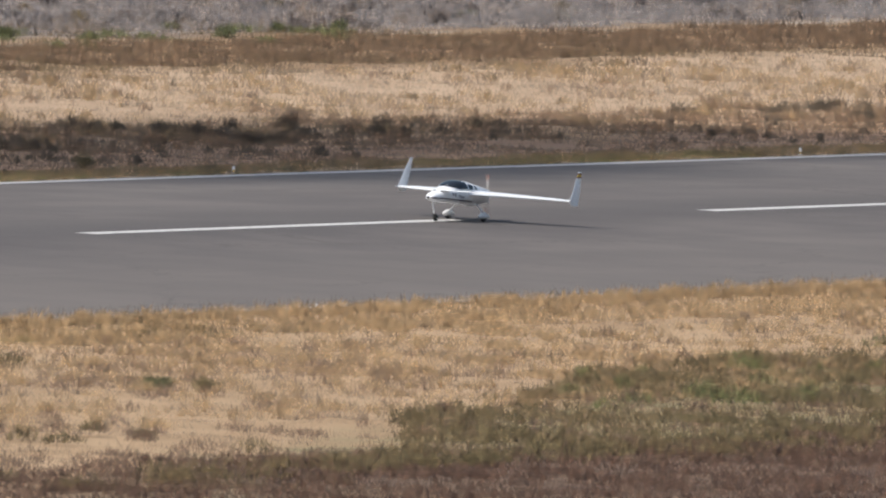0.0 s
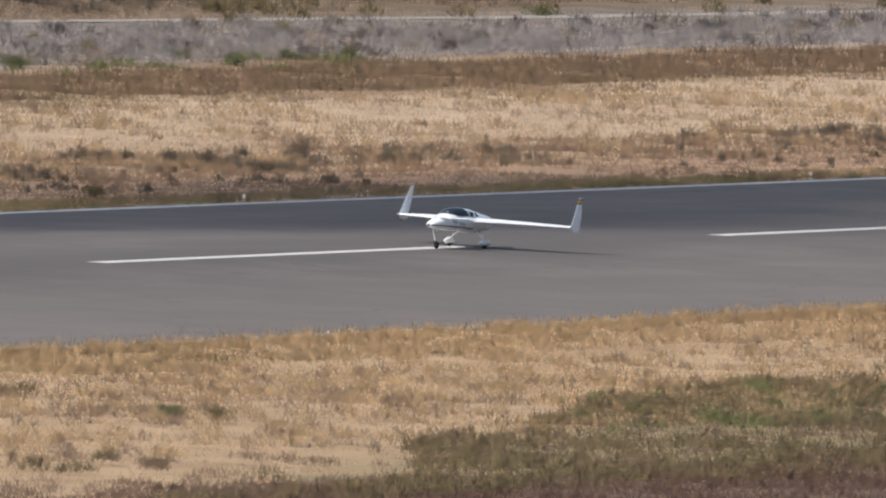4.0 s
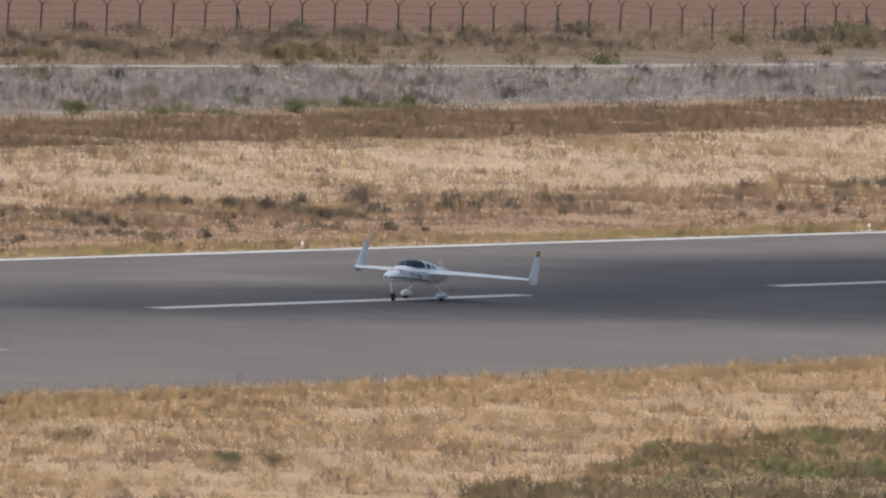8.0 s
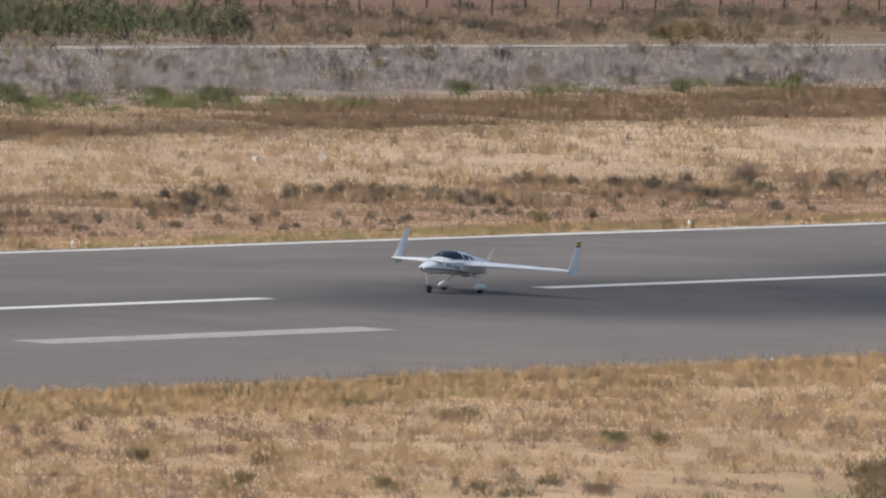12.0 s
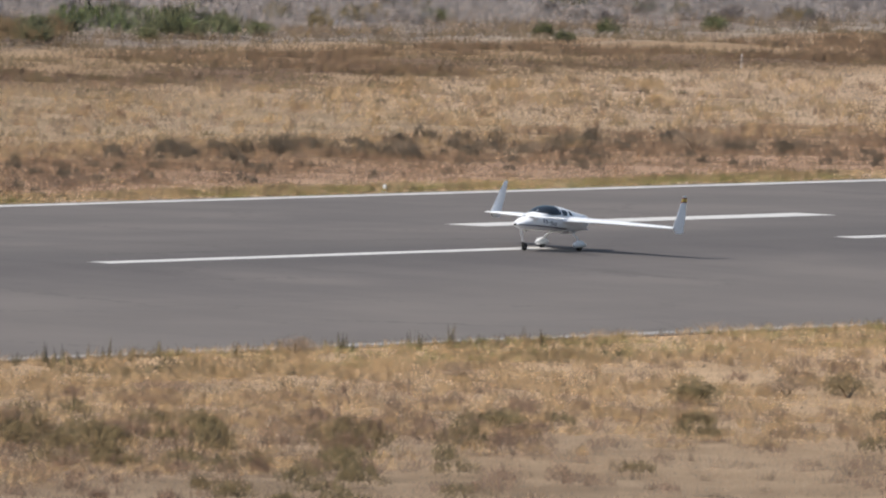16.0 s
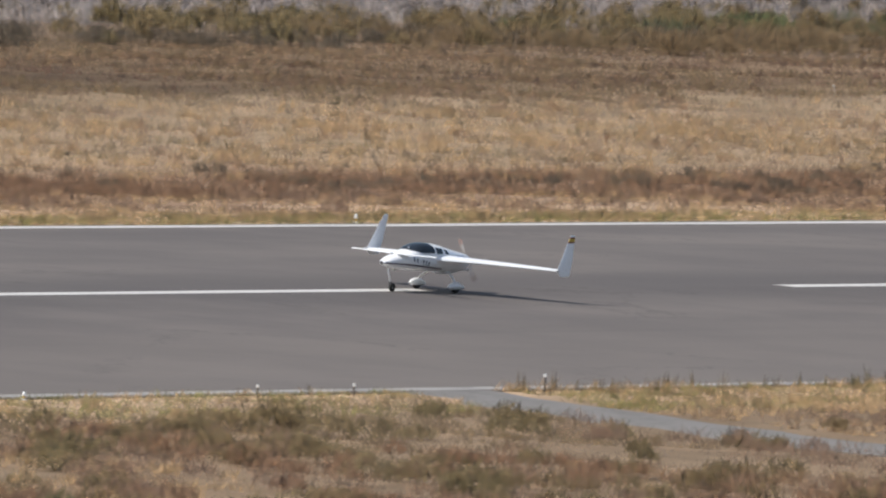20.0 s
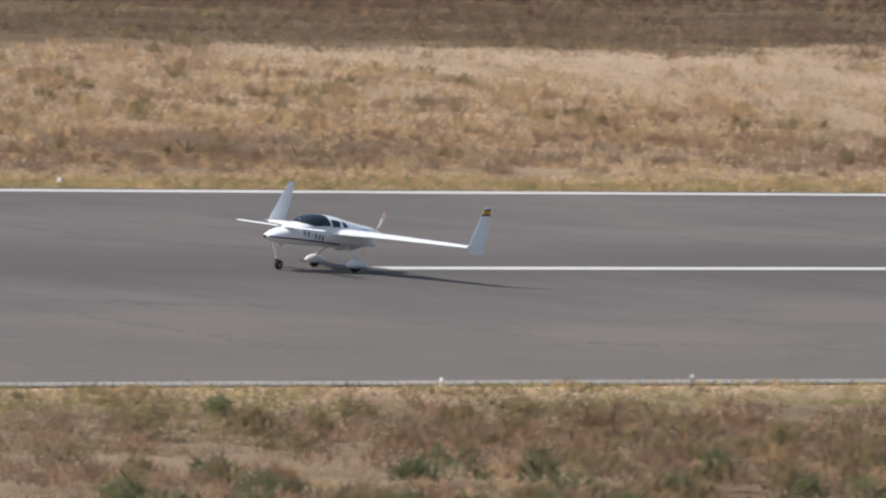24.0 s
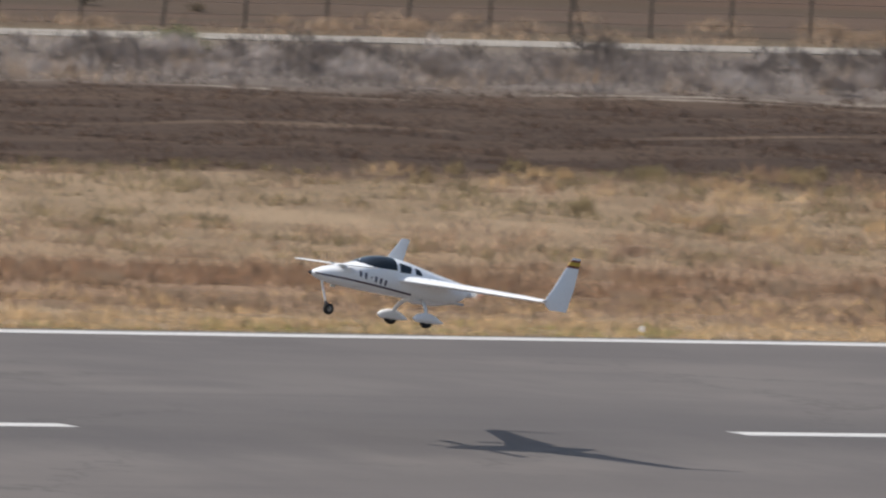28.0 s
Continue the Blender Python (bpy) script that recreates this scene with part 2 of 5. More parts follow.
def asphalt_material():
    m = Mat("worn_grey_asphalt", 0.85, 0.0, 0.25)
    p = m.pos()
    _, y, _ = m.xyz(p)
    sway = m.noise(m.scaled(p, (0.02, 0.02, 0)), 1.0, 2.0)
    along = m.noise(m.scaled(p, (0.05, 0.20, 0)), 1.0, 4.0, 0.5)
    lanes = m.noise(m.scaled(p, (0.003, 0.10, 0)), 1.0, 2.0)
    blot = m.noise(m.scaled(p, (0.22, 0.13, 0)), 1.0, 6.0, 0.62)
    thin = m.noise(m.scaled(p, (0.06, 0.9, 0)), 1.0, 3.0, 0.5)
    pale = m.noise(m.scaled(p, (0.07, 0.10, 0)), 1.0, 4.0, 0.55)
    tar = m.noise(m.scaled(p, (0.018, 0.42, 0)), 1.0, 3.0, 0.6)
    grit = m.noise(m.scaled(p, (1, 1, 0)), 7.0, 3.0, 0.7)
    wide = m.math("ABSOLUTE", m.math("ADD", m.math("SUBTRACT", y, 1.0), m.math("MULTIPLY", m.math("SUBTRACT", blot, 0.5), 9.0)))
    rubber = m.math("MULTIPLY", m.ramp(wide, 9.5, 1.5), 0.65)
    c = m.mix(m.ramp(along, 0.30, 0.70), (0.134, 0.118, 0.109), (0.160, 0.141, 0.129))
    c = m.mix(m.math("MULTIPLY", m.ramp(lanes, 0.40, 0.62), 0.35), c, (0.118, 0.103, 0.098))
    c = m.mix(m.math("MULTIPLY", m.ramp(blot, 0.42, 0.62), 0.5), c, (0.110, 0.097, 0.093))
    c = m.mix(m.math("MULTIPLY", m.ramp(thin, 0.50, 0.74), 0.14), c, (0.186, 0.163, 0.149))
    c = m.mix(m.math("MULTIPLY", m.ramp(pale, 0.45, 0.66), 0.42), c, (0.208, 0.180, 0.160))
    c = m.mix(m.math("MULTIPLY", m.ramp(tar, 0.58, 0.72), 0.26), c, (0.092, 0.082, 0.079))
    # towards the near edge the surface is older and browner
    old = m.math("MULTIPLY", m.ramp(m.math("ADD", y, m.math("MULTIPLY", m.math("SUBTRACT", sway, 0.5), 14.0)), -6, -20), 0.45)
    c = m.mix(old, c, (0.182, 0.157, 0.139))
    c = m.mix(rubber, c, (0.096, 0.086, 0.083))
    cells = m.t.nodes.new("ShaderNodeTexVoronoi")
    cells.feature = "DISTANCE_TO_EDGE"
    bent = m.t.nodes.new("ShaderNodeVectorMath")
    m.put(bent.inputs[0], m.scaled(p, (0.055, 0.075, 0)))
    wander = m.t.nodes.new("ShaderNodeTexNoise")
    m.put(wander.inputs["Vector"], m.scaled(p, (0.25, 0.25, 0)))
    m.put(bent.inputs[1], m.scaled(wander.outputs["Color"], (0.25, 0.25, 0.0)))
    m.put(cells.inputs["Vector"], bent.outputs[0])
    cells.inputs["Scale"].default_value = 1.0
    c = m.mix(m.math("MULTIPLY", m.ramp(cells.outputs["Distance"], 0.014, 0.002), m.math("MULTIPLY", m.ramp(pale, 0.42, 0.58), 0.5)), c, (0.075, 0.067, 0.063))
    c = m.mix(m.math("MULTIPLY", m.ramp(grit, 0.35, 0.75), 0.2), c, (0.199, 0.176, 0.163))
    m.color(c)
    m.bump(grit, 0.35, 0.01)
    return m.m


def line_material(name, c, worn):
    m = Mat(name, 0.7, 0.0, 0.3)
    p = m.pos()
    wear = m.math("ADD", m.math("MULTIPLY", m.noise(m.scaled(p, (0.5, 3, 0)), 1.0, 4.0, 0.7), 0.7), m.math("MULTIPLY", m.noise(p, 9.0, 2.0), 0.3))
    m.color(m.mix(m.ramp(wear, worn, worn + 0.22), c, (0.19, 0.178, 0.168)))
    return m.m


GROUND = ground_material()
ASPHALT = asphalt_material()
LINE = line_material("white_line_paint", (0.61, 0.59, 0.56), 0.55)
OLD_LINE = line_material("faded_line_paint", (0.37, 0.35, 0.325), 0.44)
GRAVEL = plain("pale_gravel", (0.36, 0.315, 0.265), 0.95, vary=0.3, scale=0.6)
OLD_TARMAC = plain("old_grey_tarmac", (0.22, 0.205, 0.19), 0.9, vary=0.25, scale=0.5)
WHITE = plain("white_gloss_paint", (0.90, 0.91, 0.925), 0.28, spec=0.5, vary=0.05, scale=1.5)
GREY_PAINT = plain("pale_grey_paint", (0.55, 0.56, 0.58), 0.4)
BLACK = plain("black_rubber", (0.018, 0.018, 0.018), 0.75)
DARK = plain("dark_grey_metal", (0.05, 0.05, 0.055), 0.5)
STEEL = plain("bare_steel", (0.5, 0.5, 0.5), 0.35, 0.9)
PURPLE = plain("dark_plum_stripe_paint", (0.055, 0.025, 0.06), 0.35)
BLUE = plain("pale_blue_stripe_paint", (0.35, 0.44, 0.62), 0.35)
RED = plain("red_paint", (0.17, 0.02, 0.015), 0.4)
YELLOW = plain("yellow_paint", (0.60, 0.40, 0.05), 0.4)
INK = plain("dark_blue_letter_paint", (0.15, 0.155, 0.20), 0.4)
POST = plain("dark_weathered_post", (0.10, 0.085, 0.07), 0.8, vary=0.4)
WIRE = plain("dull_fence_wire", (0.22, 0.18, 0.15), 0.6, 0.4)


def glass_material():
    m = Mat("tinted_canopy_acrylic", 0.05, 0.0, 0.6)
    m.color((0.016, 0.020, 0.024))
    m.rough(m.ramp(m.noise(m.local(), 3.0), 0.3, 0.7, 0.03, 0.10))
    return m.m


def blade_blur_material(name, a, b):
    """Spinning blades let most of what lies behind them through."""
    m = Mat(name, 0.4)
    m.color(m.mix(m.noise(m.local(), 4.0), a, b))
    m.b.inputs["Alpha"].default_value = 0.17
    return m.m


GLASS = glass_material()
PROP = blade_blur_material("white_propeller_lacquer", (0.86, 0.85, 0.83), (0.74, 0.72, 0.70))
PROP_TIP = blade_blur_material("red_propeller_tip_lacquer", (0.60, 0.30, 0.22), (0.54, 0.25, 0.18))
DRY = blades("dry_straw_blades", ((0.0, (0.300, 0.207, 0.135)), (0.6, (0.380, 0.267, 0.179)), (1.0, (0.445, 0.326, 0.233))), dense=0.15)
GOLD = blades("golden_grass_blades", ((0.0, (0.331, 0.216, 0.110)), (0.6, (0.438, 0.292, 0.158)), (1.0, (0.496, 0.347, 0.217))), dense=0.33)
LIME = blades("yellow_green_grass_blades", ((0.0, (0.172, 0.158, 0.053)), (0.6, (0.238, 0.211, 0.079)), (1.0, (0.304, 0.264, 0.125))))
RUSTY = blades("rust_brown_weed_blades", ((0.0, (0.209, 0.130, 0.082)), (0.6, (0.283, 0.178, 0.112)), (1.0, (0.371, 0.249, 0.163))))
UMBER = blades("dark_brown_weed_blades", ((0.0, (0.098, 0.058, 0.041)), (0.6, (0.135, 0.081, 0.059)), (1.0, (0.196, 0.122, 0.087))))
PEAT = blades("dark_dead_weed_blades", ((0.0, (0.049, 0.031, 0.024)), (0.6, (0.068, 0.044, 0.033)), (1.0, (0.100, 0.068, 0.048))))
HONEY = blades("brown_gold_weed_blades", ((0.0, (0.137, 0.095, 0.053)), (0.6, (0.191, 0.134, 0.075)), (1.0, (0.261, 0.189, 0.113))), patch=(0.159, 0.107, 0.063))
COPPER = blades("copper_brown_weed_blades", ((0.0, (0.169, 0.107, 0.066)), (0.6, (0.225, 0.144, 0.089)), (1.0, (0.289, 0.195, 0.128))), patch=(0.183, 0.122, 0.080), dense=0.34)
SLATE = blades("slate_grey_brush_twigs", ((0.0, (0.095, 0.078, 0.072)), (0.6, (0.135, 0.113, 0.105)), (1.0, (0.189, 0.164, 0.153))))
ASH = blades("ash_grey_brush_twigs", ((0.0, (0.210, 0.176, 0.165)), (0.5, (0.330, 0.289, 0.270)), (1.0, (0.450, 0.405, 0.375))), patch=(0.225, 0.187, 0.165))
DUSK = blades("grey_brown_weed_twigs", ((0.0, (0.192, 0.137, 0.097)), (0.6, (0.252, 0.181, 0.128)), (1.0, (0.326, 0.239, 0.171))), patch=(0.277, 0.188, 0.124))
OLIVE = blades("olive_green_leaves", ((0.0, (0.117, 0.092, 0.047)), (0.6, (0.163, 0.128, 0.067)), (1.0, (0.228, 0.177, 0.099))), patch=(0.205, 0.137, 0.077), dense=0.45)
FRESH = blades("fresh_green_leaves", ((0.0, (0.070, 0.076, 0.032)), (0.6, (0.104, 0.111, 0.053)), (1.0, (0.156, 0.157, 0.091))), patch=(0.131, 0.124, 0.068), dense=0.55)
HEDGE = blades("dark_green_leaves", ((0.0, (0.065, 0.079, 0.038)), (0.6, (0.106, 0.126, 0.059)), (1.0, (0.164, 0.181, 0.091))), patch=(0.119, 0.126, 0.059), dense=0.55)
SAGE = blades("sage_green_hedge_leaves", ((0.0, (0.061, 0.068, 0.036)), (0.6, (0.097, 0.104, 0.056)), (1.0, (0.151, 0.151, 0.086))), patch=(0.115, 0.108, 0.061), dense=0.55)
SCRUB = blades("dark_scrub_twigs", ((0.0, (0.074, 0.059, 0.043)), (0.6, (0.111, 0.089, 0.065)), (1.0, (0.162, 0.129, 0.094))), patch=(0.128, 0.095, 0.067), dense=0.4)
MEADOW = blades("soft_green_herbs", ((0.0, (0.101, 0.113, 0.046)), (0.6, (0.146, 0.156, 0.065)), (1.0, (0.196, 0.199, 0.094))), patch=(0.160, 0.145, 0.067), dense=0.4)
TAUPE = blades("dull_brown_weed_blades", ((0.0, (0.160, 0.103, 0.072)), (0.6, (0.222, 0.144, 0.102)), (1.0, (0.300, 0.203, 0.147))), patch=(0.258, 0.166, 0.110))
RUSSET = blades("dark_russet_weed_blades", ((0.0, (0.157, 0.091, 0.056)), (0.6, (0.215, 0.128, 0.081)), (1.0, (0.293, 0.184, 0.120))), patch=(0.241, 0.148, 0.090), dense=0.34)
# dark twigs on the bank; in the ditch, the shade of gaps as a colour
TWIG_DARK = blades("dark_twigs_and_gap_shade", ((0.0, (0.060, 0.050, 0.046)), (0.6, (0.088, 0.074, 0.068)), (1.0, (0.130, 0.110, 0.100))), patch=(0.105, 0.085, 0.076), dense=0.45)
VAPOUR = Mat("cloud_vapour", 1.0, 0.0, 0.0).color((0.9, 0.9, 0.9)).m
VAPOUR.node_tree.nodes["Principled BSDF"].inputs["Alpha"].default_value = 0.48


# ---- small tools ----
def mesh_of(name, bm, material, smooth=True):
    me = bpy.data.meshes.new(name)
    bmesh.ops.recalc_face_normals(bm, faces=bm.faces)
    bm.to_mesh(me)
    bm.free()
    me.materials.append(material)
    if smooth:
        me.polygons.foreach_set("use_smooth", [True] * len(me.polygons))
        me.set_sharp_from_angle(angle=radians(38))
    return me


def part(name, bm, material, parent, label="", smooth=True):
    ob = new(name, mesh_of(name, bm, material, smooth))
    ob.parent = parent
    if label:
        tagged(ob, label)
    return ob


def loft(bm, rings, close=True, caps=True):
    """Skin a row of rings that have the same number of points."""
    made = [[bm.verts.new(p) for p in ring] for ring in rings]
    n = len(made[0])
    for a, b in zip(made, made[1:]):
        for i in range(n if close else n - 1):
            j = (i + 1) % n
            bm.faces.new((a[i], a[j], b[j], b[i]))
    if caps:
        bm.faces.new(made[0])
        bm.faces.new(made[-1])
    return made


def ring_at(c, r, u, v, n=10, ru=1.0, rv=1.0):
    return [Vector(c) + Vector(u) * math.cos(2 * math.pi * i / n) * r * ru + Vector(v) * math.sin(2 * math.pi * i / n) * r * rv for i in range(n)]


def tube(bm, points, radii, n=8, flat=1.0):
    """A tapered tube along points."""
    rings = []
    for i, p in enumerate(points):
        a, b = Vector(points[max(0, i - 1)]), Vector(points[min(len(points) - 1, i + 1)])
        d = (b - a).normalized()
        u = d.cross(Vector((0, 1, 0)) if abs(d.y) < 0.9 else Vector((1, 0, 0))).normalized()
        v = d.cross(u)
        rings.append(ring_at(p, radii[i], u, v, n, 1.0, flat))
    loft(bm, rings)


def turned(bm, profile, centre=(0, 0, 0), axis="z", n=16):
    """A turned shape from (radius, height) pairs."""
    u, v, w = {"z": ((1, 0, 0), (0, 1, 0), (0, 0, 1)), "y": ((1, 0, 0), (0, 0, 1), (0, 1, 0)), "x": ((0, 1, 0), (0, 0, 1), (1, 0, 0))}[axis]
    loft(bm, [ring_at(Vector(centre) + Vector(w) * h, max(r, 0.001), u, v, n) for r, h in profile])


def box(bm, lo, hi, bevel=0.0):
    x0, y0, z0 = lo
    x1, y1, z1 = hi
    b = bevel
    outline = [(x0 + b, y0), (x1 - b, y0), (x1, y0 + b), (x1, y1 - b), (x1 - b, y1), (x0 + b, y1), (x0, y1 - b), (x0, y0 + b)] if b else [(x0, y0), (x1, y0), (x1, y1), (x0, y1)]
    loft(bm, [[(x, y, z0) for x, y in outline], [(x, y, z1) for x, y in outline]])


# ---- the lie of the land ----
def near_lift(x):
    """The near half of the runway falls off less towards its far end."""
    return np.interp(x, (-460, -200, 0, 60), (0.035, 0.105, 0.16, 0.18))


def far_lift(x):
    """The far half lies higher where the take-off run ends."""
    return np.interp(x, (-460, -200, 60, 300), (0.17, 0.05, -0.075, -0.12))


def road_y(x):
    """The line of the service road, which swings out round the wide part of the ditch."""
    return np.interp(x, (-620, -340, -100, -30, 25, 100, 150, 200, 230, 265, 300, 440), (144.0, 142.6, 149.5, 153.5, 155.0, 153.0, 150.0, 144.5, 139.5, 133.5, 130.5, 126.0))


def land(x, y):
    """Height of the ground: a flat airfield, a shallow swale on each side of the runway, and the hill on which the camera stands."""
    x, y = np.asarray(x, float), np.asarray(y, float)
    a = np.abs(y)
    z = -0.515 - 0.02 * np.clip(a - 31, 0, 12)
    z = z + np.where(y < -30, near_lift(x) * (1 - 0.8 * np.clip((a - 32.9) / 0.7, 0, 1)), 0)
    z = z + np.where(y > 30, far_lift(x) * np.clip((95 - y) / 50, 0, 1), 0)
    z = np.where(a < 30.9, -0.30 - 0.0165 * a, z)
    roll = 0.10 * np.sin(x * 0.31 + 1.7 * np.sin(y * 0.11)) * np.sin(y * 0.27 + 0.6) + 0.07 * np.sin(x * 0.83 + y * 0.4) * np.sin(y * 0.71 - x * 0.13)
    z = z + roll * np.clip((a - 32) / 8, 0, 1) * (1 - np.exp(-((y - road_y(x)) / 6) ** 2))
    bank = np.exp(-((y - road_y(x) + 3.5) / 4.5) ** 2) * 0.3
    z = z + bank + np.clip((y - 150) / 60, 0, 1) * 1.2
    hill = np.clip((-135 - y) / 352, 0, 1.25) ** 2 * 44.2
    return z + hill


def ground_sheet():
    xs = np.unique(np.concatenate([np.linspace(-4500, -760, 14), np.arange(-760, 480, 5.0), np.linspace(480, 4500, 14)]))
    ys = np.unique(np.concatenate([np.linspace(-4500, -480, 14), np.arange(-480, -120, 15.0), np.arange(-120, -34.5, 2.5), [-33.7, -32.8, -30.98, -30.8, 0, 30.8, 30.98], np.arange(33, 220, 2.5), np.linspace(220, 4500, 16)]))
    gx, gy = np.meshgrid(xs, ys)
    co = np.stack([gx, gy, land(gx, gy)], -1).reshape(-1, 3)
    nx, ny = len(xs), len(ys)
    i = (np.arange(ny - 1)[:, None] * nx + np.arange(nx - 1)[None, :]).ravel()
    quads = np.stack([i, i + 1, i + nx + 1, i + nx], 1)
    me = quick_mesh("ground", co, quads, GROUND, True)
    return tagged(new("ground", me), "dry straw-coloured airfield ground with bands of brown and green weeds", "ground", kind="structure")


def quick_mesh(name, co, faces, material, smooth=False):
    me = bpy.data.meshes.new(name)
    k = faces.shape[1]
    me.vertices.add(len(co))
    me.vertices.foreach_set("co", np.ascontiguousarray(co, np.float32).ravel())
    me.loops.add(faces.size)
    me.loops.foreach_set("vertex_index", np.ascontiguousarray(faces, np.int32).ravel())
    me.polygons.add(len(faces))
    me.polygons.foreach_set("loop_start", np.arange(0, faces.size, k, dtype=np.int32))
    me.polygons.foreach_set("use_smooth", np.full(len(faces), smooth))
    me.materials.append(material)
    me.update()
    me.validate()
    return me


def crown(y, x=-300.0):
    return -0.0160 * abs(y) + float(near_lift(x) if y < 0 else far_lift(x)) * (y / 30) ** 2


def strip(name, x0, x1, y0, y1, lift, material, wobble=0.0, step=10.0):
    """A slab of paving or paint that follows the runway's crown."""
    bm = bmesh.new()
    rng = random.Random(name)
    n = max(1, int(abs(x1 - x0) / step))
    cuts = sorted({y0, y1} | {c for c in (-25.0, -20.0, -15.0, -10.0, -5.0, 0.0, 5.0, 10.0, 15.0, 20.0, 25.0) if y0 < c < y1})
    rows = []
    for i in range(n + 1):
        x = x0 + (x1 - x0) * i / n
        rows.append([bm.verts.new((x, y + (rng.uniform(-wobble, wobble) if y in (y0, y1) else 0), crown(y, x) + lift)) for y in cuts])
    for a, b in zip(rows, rows[1:]):
        for j in range(len(cuts) - 1):
            bm.faces.new((a[j], b[j], b[j + 1], a[j + 1]))
    ret = bmesh.ops.extrude_face_region(bm, geom=bm.faces[:])
    bmesh.ops.translate(bm, vec=(0, 0, -0.06 if lift < 0.003 else -0.003), verts=[v for v in ret["geom"] if isinstance(v, bmesh.types.BMVert)])
    return mesh_of(name, bm, material, False)


ground_sheet()
runway = tagged(new("runway", strip("runway", -1400, 1300, -30.9, 30.9, 0.0, ASPHALT, 0.12, 4.0)), "wide worn grey asphalt runway with dark rubber streaks", "runway", kind="structure")


def marking(name, mesh, label):
    return tagged(new(name, mesh), label, "road marking", kind="structure")


marking("edge_line", strip("edge_line_far", -700, 420, 29.55, 30.45, 0.004, LINE, 0.05, 3.0), "continuous white painted line along the runway edge")
marking("edge_line", strip("edge_line_near", -700, -206, -30.45, -29.65, 0.004, OLD_LINE, 0.05, 3.0), "continuous white painted line along the runway edge")
marking("edge_line", strip("edge_line_old", -206, 60, -30.45, -29.75, 0.004, OLD_LINE, 0.08, 3.0), "faded white edge line half hidden by dry grass")
stripe_mesh = strip("centre_stripe", 0.36, 29.64, -0.45, 0.45, 0.004, LINE, 0.03, 2.0)
for k in range(-16, 9):
    s = marking("centre_stripe", stripe_mesh, "white painted dash of the runway centre line")
    s.location.x = 50 * k
    tagged(s, group="centre line dashes")
for y in (-12.4, 12.4):
    s = marking("touchdown_bar", strip("touchdown_bar", -57.0, -32.3, y - 0.9, y + 0.9, 0.004, OLD_LINE if y < 0 else LINE, 0.03, 2.0), "long white painted touchdown bar, faded on the worn asphalt")


def draped(name, centre, width, x0, x1, material, label, category, across=False, lift=0.03):
    """A track that lies on the ground, along x or, across, along y."""
    bm = bmesh.new()
    rng = random.Random(name)
    n = int(abs(x1 - x0) / 3)
    rows = []
    for i in range(n + 1):
        s = x0 + (x1 - x0) * i / n
        row = []
        for j in range(5):
            o = centre(s) + width * (j / 4 - 0.5) + (rng.uniform(-0.18, 0.18) if j in (0, 4) else 0)
            x, y = (o, s) if across else (s, o)
            row.append(bm.verts.new((x, y, float(land(x, y)) + lift + (0.05 if 0 < j < 4 else -0.04))))
        rows.append(row)
    for a, b in zip(rows, rows[1:]):
        for j in range(4):
            bm.faces.new((a[j], b[j], b[j + 1], a[j + 1]))
    ret = bmesh.ops.extrude_face_region(bm, geom=bm.faces[:])
    bmesh.ops.translate(bm, vec=(0, 0, -0.25), verts=[v for v in ret["geom"] if isinstance(v, bmesh.types.BMVert)])
    return tagged(new(name, mesh_of(name, bm, material)), label, category, kind="structure")


def fence_y(x):
    """The fence runs along the road, then steps out round the hedge."""
    return float(np.interp(x, (-400, -300, -100, 25, 120, 240, 345), (148.5, 149.0, 158.0, 166.0, 167.0, 164.5, 149.5)))


draped("access_path", lambda s: -209.1, 5.6, -30.95, -190, OLD_TARMAC, "narrow old grey tarmac path that joins the runway", "path", across=True)
draped("service_road", road_y, 5.6, -620, 440, GRAVEL, "pale gravel service road along the airfield fence", "road", lift=0.05)


# ---- plants that nobody could count ----
rng = np.random.default_rng(7)
GRIDS = [rng.random((256, 256)) for _ in range(4)]


def cloudy(x, y, size, k=0):
    """Smooth random values from 0 to 1, with lumps of that size in metres."""
    u, v = x / size + 100.3, y / size + 60.7
    i, j = np.floor(u).astype(int), np.floor(v).astype(int)
    a, b = u - i, v - j
    a, b = a * a * (3 - 2 * a), b * b * (3 - 2 * b)
    g = GRIDS[k]
    at = lambda p, q: g[p % 256, q % 256]
    return (at(i, j) * (1 - a) + at(i + 1, j) * a) * (1 - b) + (at(i, j + 1) * (1 - a) + at(i + 1, j + 1) * a) * b


def in_view(x, y):
    """The stretch of the airfield that lies along the take-off run, seen from the hill."""
    s = (y + 30) * 1.05
    return (x > -530 + 0.35 * s) & (x < 90 + 1.75 * s)


